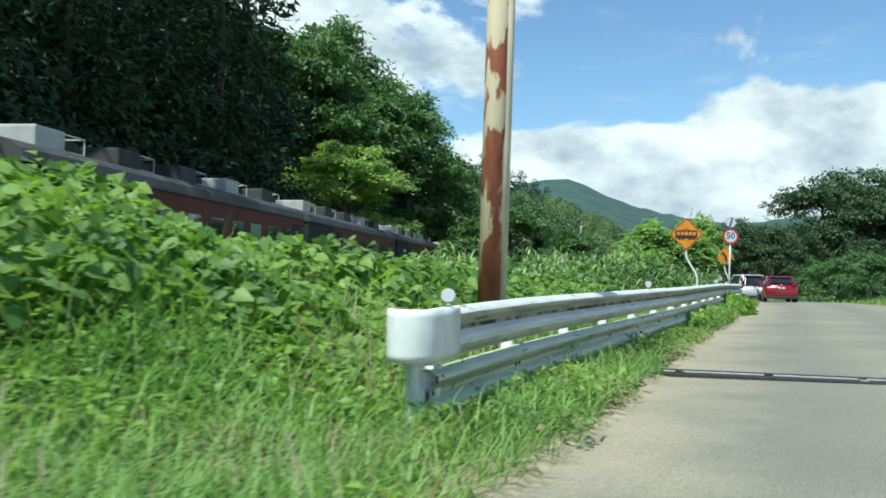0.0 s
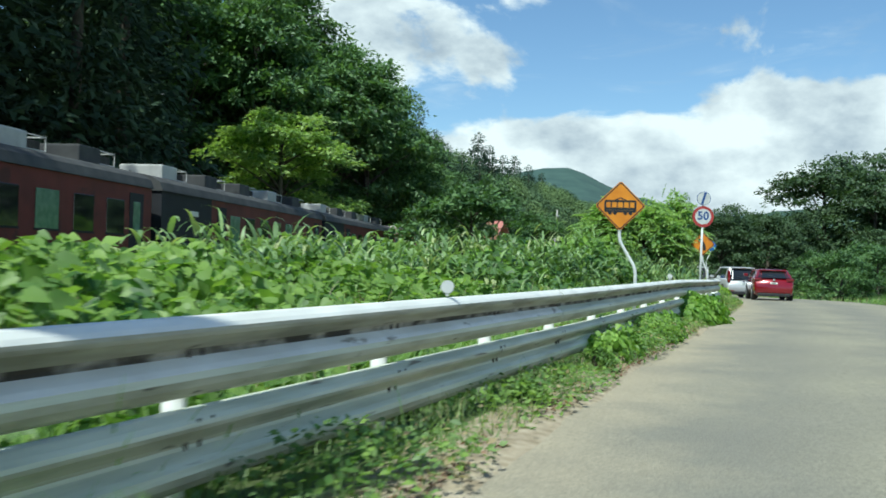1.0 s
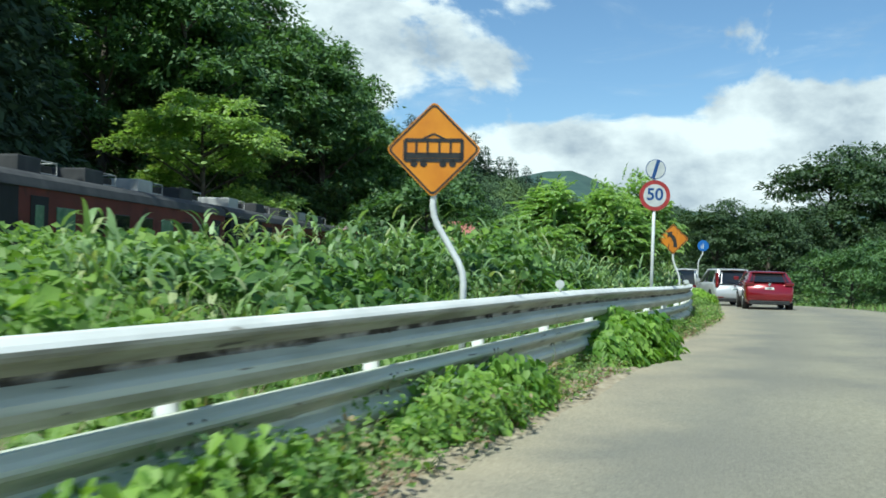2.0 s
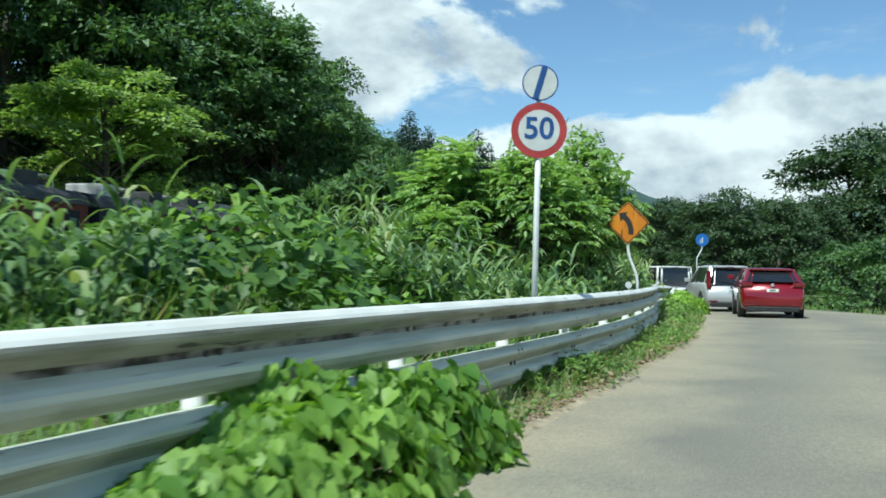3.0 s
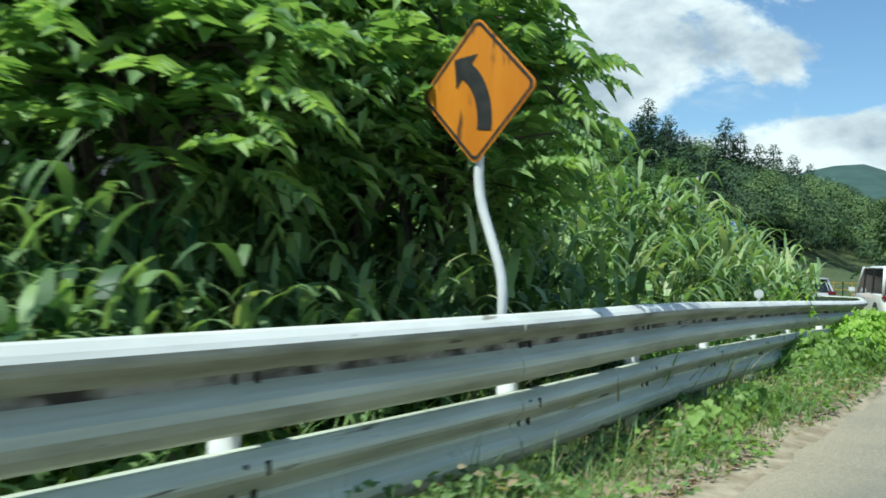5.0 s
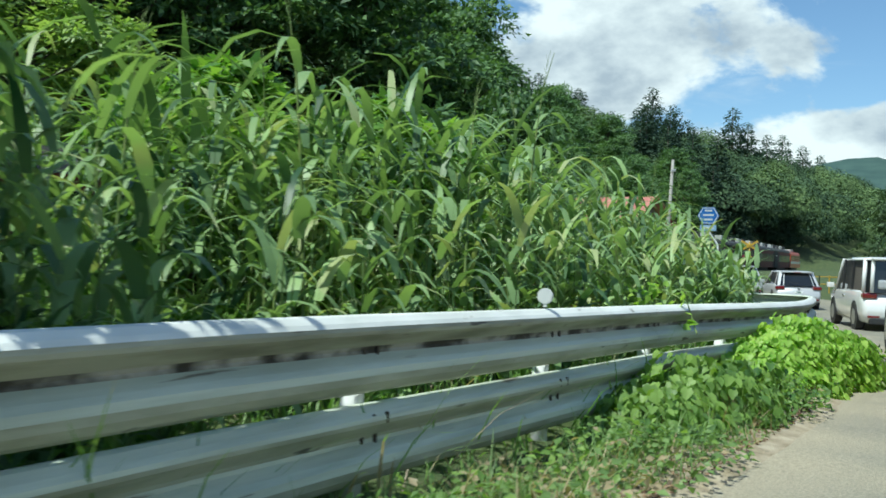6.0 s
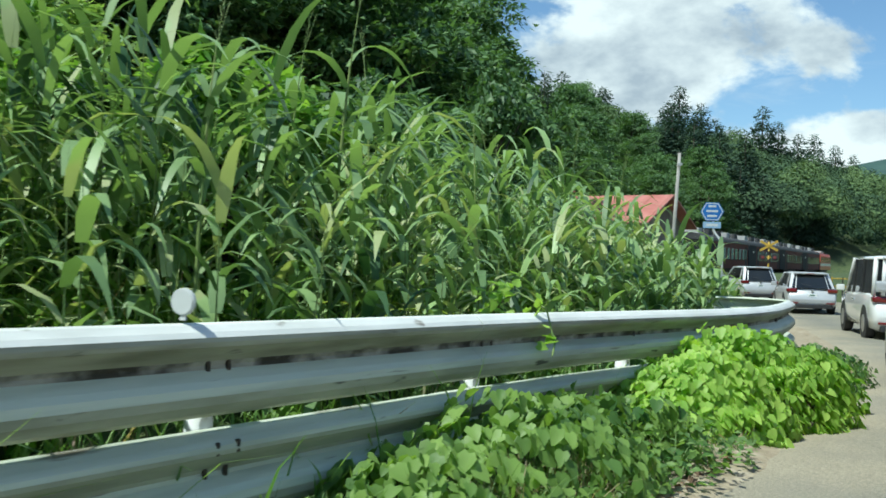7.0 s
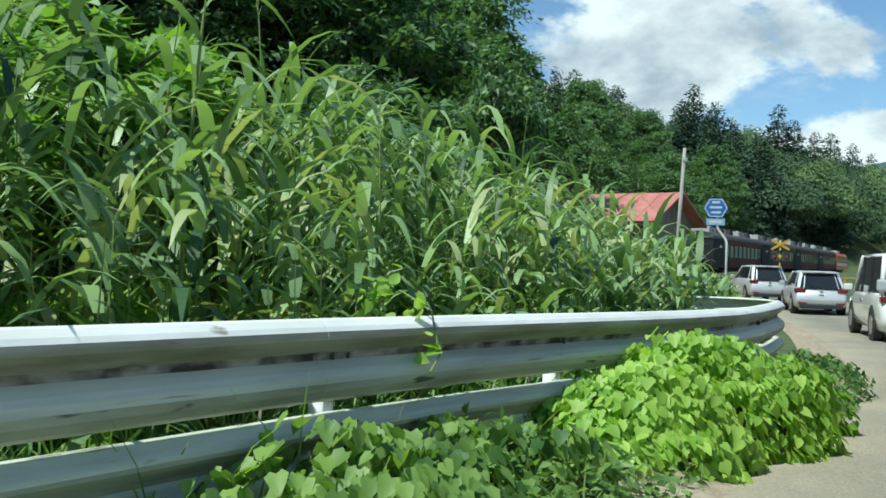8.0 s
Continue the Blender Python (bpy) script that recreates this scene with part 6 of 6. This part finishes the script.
def car(name, label, m, L, W, H, belt, paint, hatch=0.12, bonnet=0.26, wind=0.20, tail="high", van=False):
    """A car seen mostly from behind: lower body, glazed cabin, roof, pillars, lamps, wheels. Front points along +y."""
    root = thing(name, m, label, "car")
    w, h = W / 2, L / 2
    clear = 0.20
    # lower body: stations from the rear bumper to the nose (y, bottom, top, half width)
    nose_top = belt - (0.10 if van else 0.22)
    st = ((-h, clear + 0.22, belt - 0.42, w * 0.86), (-h + 0.05, clear + 0.10, belt - 0.30, w * 0.93), (-h + 0.18, clear + 0.04, belt - 0.05, w * 0.97), (-h + 0.40, clear, belt, w * 0.995),
          (-h * 0.5, clear, belt, w), (0, clear, belt, w), (h * 0.5, clear, belt - 0.04, w), (h - 0.55, clear, nose_top + 0.06, w * 0.98), (h - 0.2, clear + 0.04, nose_top - 0.04, w * 0.92),
          (h - 0.04, clear + 0.10, nose_top - 0.22, w * 0.82), (h, clear + 0.2, nose_top - 0.34, w * 0.74))
    rings = []
    for y, zb, zt, hw in st:
        half = [(0.0, zb), (hw * 0.80, zb), (hw * 0.95, zb + 0.07), (hw * 0.99, zb + (zt - zb) * 0.35), (hw, zb + (zt - zb) * 0.62), (hw * 0.975, zt - 0.07), (hw * 0.93, zt - 0.015), (0.0, zt + 0.015)]
        rings.append([(x, y, z) for x, z in half] + [(-x, y, z) for x, z in half[-2:0:-1]])
    part("body", loft(rings), paint, root, smooth=True)
    # cabin
    yr0, yr1 = -h + 0.10, -h + 0.10 + hatch * L * 0.5
    yf0, yf1 = h - bonnet * L, h - bonnet * L - wind * L
    if van:
        yr0, yr1 = -h + 0.06, -h + 0.16
    wb, wt = w * 0.925, w * (0.86 if van else 0.76)
    zr = H - 0.05
    def ring(z, ya, yb, hw, r=0.16):
        return [(-hw + r, ya, z), (-hw, ya + r, z), (-hw, yb - r, z), (-hw + r * 1.6, yb, z), (hw - r * 1.6, yb, z), (hw, yb - r, z), (hw, ya + r, z), (hw - r, ya, z)]
    lower, upper = ring(belt - 0.05, yr0, yf0, wb), ring(zr, yr1, yf1, wt)
    part("glazing", loft([lower, upper]), M["glass"], root, "dark tinted windows")
    top = [ring(zr - 0.035, yr1 - 0.05, yf1 + 0.06, wt + 0.012), ring(zr + 0.012, yr1 - 0.03, yf1 + 0.02, wt), ring(H, yr1 + 0.22, yf1 - 0.25, wt - 0.13)]
    part("roof", loft(top), paint, root, smooth=True)
    bm = bmesh.new()
    box(bm, -wt * 0.88, wt * 0.88, yr1 - 0.16, yr1 + 0.04, zr - 0.02, zr + 0.025, 0.012)
    part("roof_spoiler", bm, paint, root)
    bm = bmesh.new()
    box(bm, -0.14, 0.14, yr1 - 0.165, yr1 - 0.15, zr - 0.018, zr + 0.004, 0.002)
    part("high_brake_lamp", bm, M["tail_red"], root)
    for s in (-1, 1):
        if not van:
            lo0, lo1, up0, up1 = (Vector((abs(q[0]) * s, q[1], q[2])) for q in (lower[0], lower[1], upper[0], upper[1]))
            bm = bmesh.new()
            inn = [lo0 + Vector((-0.10 * s, -0.012, 0)), up0 + Vector((-0.05 * s, -0.012, 0))]
            mid0 = [lo0.lerp(lo1, 0.6) + Vector((0.03 * s, -0.03, 0)), up0.lerp(up1, 0.6) + Vector((0.03 * s, -0.03, 0))]
            fwd = [lo1 + Vector((0.014 * s, 0.42, 0)), up1 + Vector((0.014 * s, 0.10, 0))]
            cols = [[bm.verts.new(q) for q in col] for col in (inn, mid0, fwd)]
            for c0, c1 in zip(cols, cols[1:]):
                bm.faces.new((c0[0], c1[0], c1[1], c0[1]))
            bmesh.ops.recalc_face_normals(bm, faces=bm.faces[:])
            bmesh.ops.solidify(bm, geom=bm.faces[:], thickness=0.03)
            part("quarter_panel", bm, paint, root, smooth=False)
        for a, b, rad in ((0, 0, 0.050), (1, 1, 0.055), (2, 2, 0.035)) if van else ((2, 2, 0.035),):
            p, q = Vector(lower[a]), Vector(upper[b])
            p.x, q.x = abs(p.x) * s, abs(q.x) * s
            bm = bmesh.new()
            tube(bm, (p, q), rad, 8)
            part("pillar", bm, paint, root, smooth=True)
        for yy in ((-0.05 * L,) if not van else (-0.16 * L, 0.08 * L)):
            bm = bmesh.new()
            tube(bm, ((s * (wb + 0.0), yy, belt - 0.05), (s * (wt + 0.0), yy - 0.04, zr - 0.02)), 0.035, 6)
            part("pillar", bm, M["trim"], root)
        # tail lamps
        bm = bmesh.new()
        if tail == "tall":
            box(bm, s * w * 0.86 - 0.07, s * w * 0.86 + 0.07, -h + 0.04, -h + 0.24, belt - 0.22, belt + 0.42, 0.03)
        else:
            box(bm, s * w * 0.79 - 0.17, s * w * 0.79 + 0.17, -h + 0.055, -h + 0.30, belt - 0.20, belt - 0.07, 0.035)
        part("tail_lamp", bm, M["tail_red"], root, "red tail lamp")
        bm = bmesh.new()
        box(bm, s * w * 0.70 - 0.14, s * w * 0.70 + 0.14, -h - 0.008, -h + 0.05, clear + 0.17, clear + 0.22, 0.008)
        part("reflector", bm, M["tail_red"], root)
        bm = bmesh.new()
        box(bm, s * w * 0.70 - 0.2, s * w * 0.70 + 0.2, h - 0.30, h - 0.06, nose_top - 0.26, nose_top - 0.12, 0.03)
        part("headlamp", bm, M["clear_lens"], root)
        bm = bmesh.new()
        box(bm, s * (w + 0.10) - 0.10, s * (w + 0.10) + 0.10, yf1 + 0.42, yf1 + 0.56, belt - 0.02, belt + 0.13, 0.03)
        part("wing_mirror", bm, paint, root)
        bm = bmesh.new()
        box(bm, s * (w * 1.0) - 0.012, s * (w * 1.0) + 0.016, -0.02 * L, -0.02 * L + 0.2, belt - 0.22, belt - 0.18, 0.006)
        part("door_handle", bm, M["chrome"] if van else paint, root)
    # bumper insert, plate, badge, wiper
    bm = bmesh.new()
    box(bm, -w * 0.80, w * 0.80, -h - 0.012, -h + 0.16, clear + 0.0, clear + 0.15, 0.03)
    part("bumper_insert", bm, M["trim"], root)
    bm = bmesh.new()
    box(bm, -0.165, 0.165, -h + 0.03, -h + 0.05, belt - 0.42, belt - 0.255, 0.006)
    pl = part("number_plate", bm, M["plate_white"], root)
    for z, hw in ((belt - 0.29, 0.08), (belt - 0.36, 0.12)):
        bm = bmesh.new()
        box(bm, -hw, hw, -h + 0.024, -h + 0.031, z - 0.018, z + 0.018)
        part("plate_bar", bm, M["plate_green"], pl)
    bm = bmesh.new()
    prism(bm, [(x, z + belt - 0.14) for x, z in disc(0.05, 20)], -h + 0.055, -h + 0.075)
    part("badge", bm, M["chrome"], root)
    bm = bmesh.new()
    tube(bm, ((0.02, yr0 - 0.035, belt + 0.03), (-0.36, yr0 + (yr1 - yr0) * 0.16 - 0.035, belt + 0.09)), 0.010, 5)
    part("rear_wiper", bm, M["trim"], root)
    # wheels
    R = 0.33 if not van else 0.345
    for s in (-1, 1):
        for yy in (-h + 0.20 * L, h - 0.20 * L):
            bm = bmesh.new()
            tube(bm, ((s * (w - 0.17), yy, R + 0.02), (s * (w + 0.006), yy, R + 0.02)), R + 0.06, 24)
            part("wheel_arch", bm, M["trim"], root)
            bm = bmesh.new()
            tube(bm, ((s * (w - 0.22), yy, R), (s * (w - 0.19), yy, R), (s * (w - 0.03), yy, R), (s * (w + 0.012), yy, R)), (R - 0.03, R, R, R - 0.03), 28)
            t = part("tyre", bm, M["tyre"], root, smooth=False)
            bm = bmesh.new()
            tube(bm, ((s * (w - 0.05), yy, R), (s * (w + 0.016), yy, R)), (R * 0.62, R * 0.60), 20)
            part("rim", bm, M["alloy"], t)
    return root


def parked(x, y, turn):
    return Matrix.Translation((x, y, float(road_z(y)) + 0.035)) @ Matrix.Rotation(radians(turn), 4, "Z")


def car_at_rear(rear_x, rear_y, turn, L):
    d = Vector((-math.sin(radians(turn)), math.cos(radians(turn))))
    return parked(rear_x + d.x * L / 2, rear_y + d.y * L / 2, turn)


car("red_car", "glossy metallic red hatchback waiting on the road", car_at_rear(19.78, 51.6, -14, 4.3), 4.3, 1.80, 1.46, 1.11, M["car_red"], 0.26)
car("silver_suv", "silver compact off-roader waiting behind other cars", car_at_rear(20.4, 57.4, -4, 4.5), 4.5, 1.80, 1.66, 1.05, M["car_silver"], 0.14, tail="tall")
car("white_minivan", "pearl white minivan with dark windows waiting in the queue", car_at_rear(21.25, 68.7, 4, 4.85), 4.85, 1.84, 1.90, 1.05, M["car_white"], 0.06, 0.16, 0.16, van=True)
car("silver_wagon", "silver station wagon waiting in the queue", car_at_rear(19.75, 81.6, 6, 4.5), 4.5, 1.74, 1.50, 0.97, M["car_silver"], 0.22)
car("grey_suv", "pale grey off-roader at the head of the queue", car_at_rear(18.0, 92.3, 16, 4.6), 4.6, 1.80, 1.65, 1.04, M["car_silver"], 0.18)

# ---- beyond the bend ----
M["roof_red"] = surface("faded_red_sheet_roof", (0.38, 0.135, 0.105), (0.48, 0.20, 0.165), 1.2, 0.55, spots=(0.30, 0.09, 0.07), spot_scale=0.8)
M["wall_board"] = surface("weathered_wall_boards", (0.16, 0.14, 0.12), (0.26, 0.235, 0.20), 2.0, 0.85, bump=0.3, streak=0.3)
house = thing("house", pose(4.9, 114, -0.1, 0, 0, -17) @ Matrix.Scale(1.13, 4), "old single-storey house with a faded red sheet-metal roof", "house")
hx, hy, eave, ridge_h = 6.2, 3.2, 3.75, 5.25
bm = bmesh.new()
prism(bm, [(-hy, 0), (hy, 0), (hy, eave), (0, ridge_h - 0.12), (-hy, eave)], -hx + 0.3, hx - 0.3)
bmesh.ops.rotate(bm, verts=bm.verts[:], cent=(0, 0, 0), matrix=Matrix.Rotation(-math.pi / 2, 3, "Z"))
part("wall", bm, M["wall_board"], house)
for s in (-1, 1):
    bm = bmesh.new()
    a = Vector((0, 0, ridge_h))
    b = Vector((0, s * (hy + 0.7), eave - 0.42))
    n = Vector((0, s * (ridge_h - eave), hy)).normalized() * 0.10
    v = [bm.verts.new((x, p.y + o.y, p.z + o.z)) for x in (-hx - 0.5, hx + 0.5) for p, o in ((a, Vector()), (b, Vector()), (b, n), (a, n))]
    for f in ((0, 1, 2, 3), (7, 6, 5, 4), (0, 4, 5, 1), (1, 5, 6, 2), (2, 6, 7, 3), (3, 7, 4, 0)):
        bm.faces.new([v[i] for i in f])
    bmesh.ops.recalc_face_normals(bm, faces=bm.faces[:])
    roof = part("roof", bm, M["roof_red"], house, "faded red sheet-metal roof")
    for k in range(12):
        x = -hx - 0.3 + k * (2 * hx + 0.6) / 11
        bm = bmesh.new()
        tube(bm, (Vector((x, a.y + n.y, a.z + n.z)), Vector((x, b.y + n.y, b.z + n.z))), 0.03, 5)
        part("roof_seam", bm, M["roof_red"], roof)
bm = bmesh.new()
box(bm, -1.9, -0.7, -0.45, 0.45, ridge_h - 0.2, ridge_h + 0.42, 0.03)
vent = part("roof_vent", bm, M["wall_board"], house)
bm = bmesh.new()
box(bm, -2.1, -0.5, -0.62, 0.62, ridge_h + 0.42, ridge_h + 0.50, 0.02)
part("vent_roof", bm, M["roof_red"], vent)
for x in (-3.0, -0.8, 1.6, 3.2):
    bm = bmesh.new()
    box(bm, x - 0.6, x + 0.6, -hy - 0.03, -hy + 0.02, 1.3, 2.4, 0.01)
    w = part("window", bm, M["glass"], house)
    bm = bmesh.new()
    box(bm, x - 0.66, x + 0.66, -hy - 0.05, -hy + 0.0, 1.22, 1.30)
    part("window_sill", bm, M["wall_board"], w)

pole = thing("utility_pole", pose(14.25, 87, -0.4, 0, 2.6, 0), "grey concrete utility pole beside the road", "utility pole")
bm = bmesh.new()
tube(bm, ((0, 0, -0.6), (0, 0, 6.3)), (0.10, 0.065), 14)
part("shaft", bm, M["concrete"], pole, smooth=True)
for z in (5.8,):
    bm = bmesh.new()
    box(bm, -0.03, 0.16, -0.14, -0.06, z - 0.06, z + 0.06, 0.01)
    part("insulator_bracket", bm, M["sign_back"], pole)

M["signal_yellow"] = surface("yellow_signal_paint", (0.42, 0.27, 0.03), (0.52, 0.34, 0.045), 3, 0.5)
cross = thing("level_crossing_signal", pose(18.4, 107, -0.5, 0, 0, 4) @ Matrix.Scale(0.85, 4), "yellow and black level crossing signal with two lamps", "crossing signal")
bm = bmesh.new()
tube(bm, ((0, 0, -0.3), (0, 0, 3.7)), 0.07, 10)
part("mast", bm, M["signal_yellow"], cross, smooth=True)
for k in range(5):
    bm = bmesh.new()
    tube(bm, ((0, 0, 0.3 + k * 0.6), (0, 0, 0.6 + k * 0.6)), 0.074, 10)
    part("black_band", bm, M["black"], cross)
for s in (-1, 1):
    bm = bmesh.new()
    bar(bm, -0.62 * s, 3.05, 0.62 * s, 3.75, 0.17, -0.11 - 0.012 * s, -0.09 - 0.012 * s)
    part("cross_board", bm, M["signal_yellow"], cross)
    bm = bmesh.new()
    prism(bm, [(x + 0.42 * s, z + 2.55) for x, z in disc(0.24, 24)], -0.08, -0.05)
    l = part("lamp_shield", bm, M["black"], cross)
    bm = bmesh.new()
    prism(bm, [(x + 0.42 * s, z + 2.55) for x, z in disc(0.11, 20)], -0.14, -0.08)
    part("lamp", bm, M["tail_red"], l)
bm = bmesh.new()
tube(bm, ((-0.42, -0.03, 2.55), (0.42, -0.03, 2.55)), 0.035, 8)
part("lamp_arm", bm, M["signal_yellow"], cross)

fence = thing("crossing_fence", pose(21.3, 104, -0.5, 0, 0, 10), "low yellow-banded fence at the level crossing", "fence")
for k in range(7):
    bm = bmesh.new()
    tube(bm, ((k * 0.6, 0, -0.2), (k * 0.6, 0, 1.1)), 0.04, 8)
    part("fence_post", bm, M["signal_yellow"] if k % 2 else M["black"], fence)
for z in (0.55, 1.0):
    bm = bmesh.new()
    tube(bm, ((0, 0, z), (3.6, 0, z)), 0.03, 8)
    part("fence_rail", bm, M["signal_yellow"], fence)
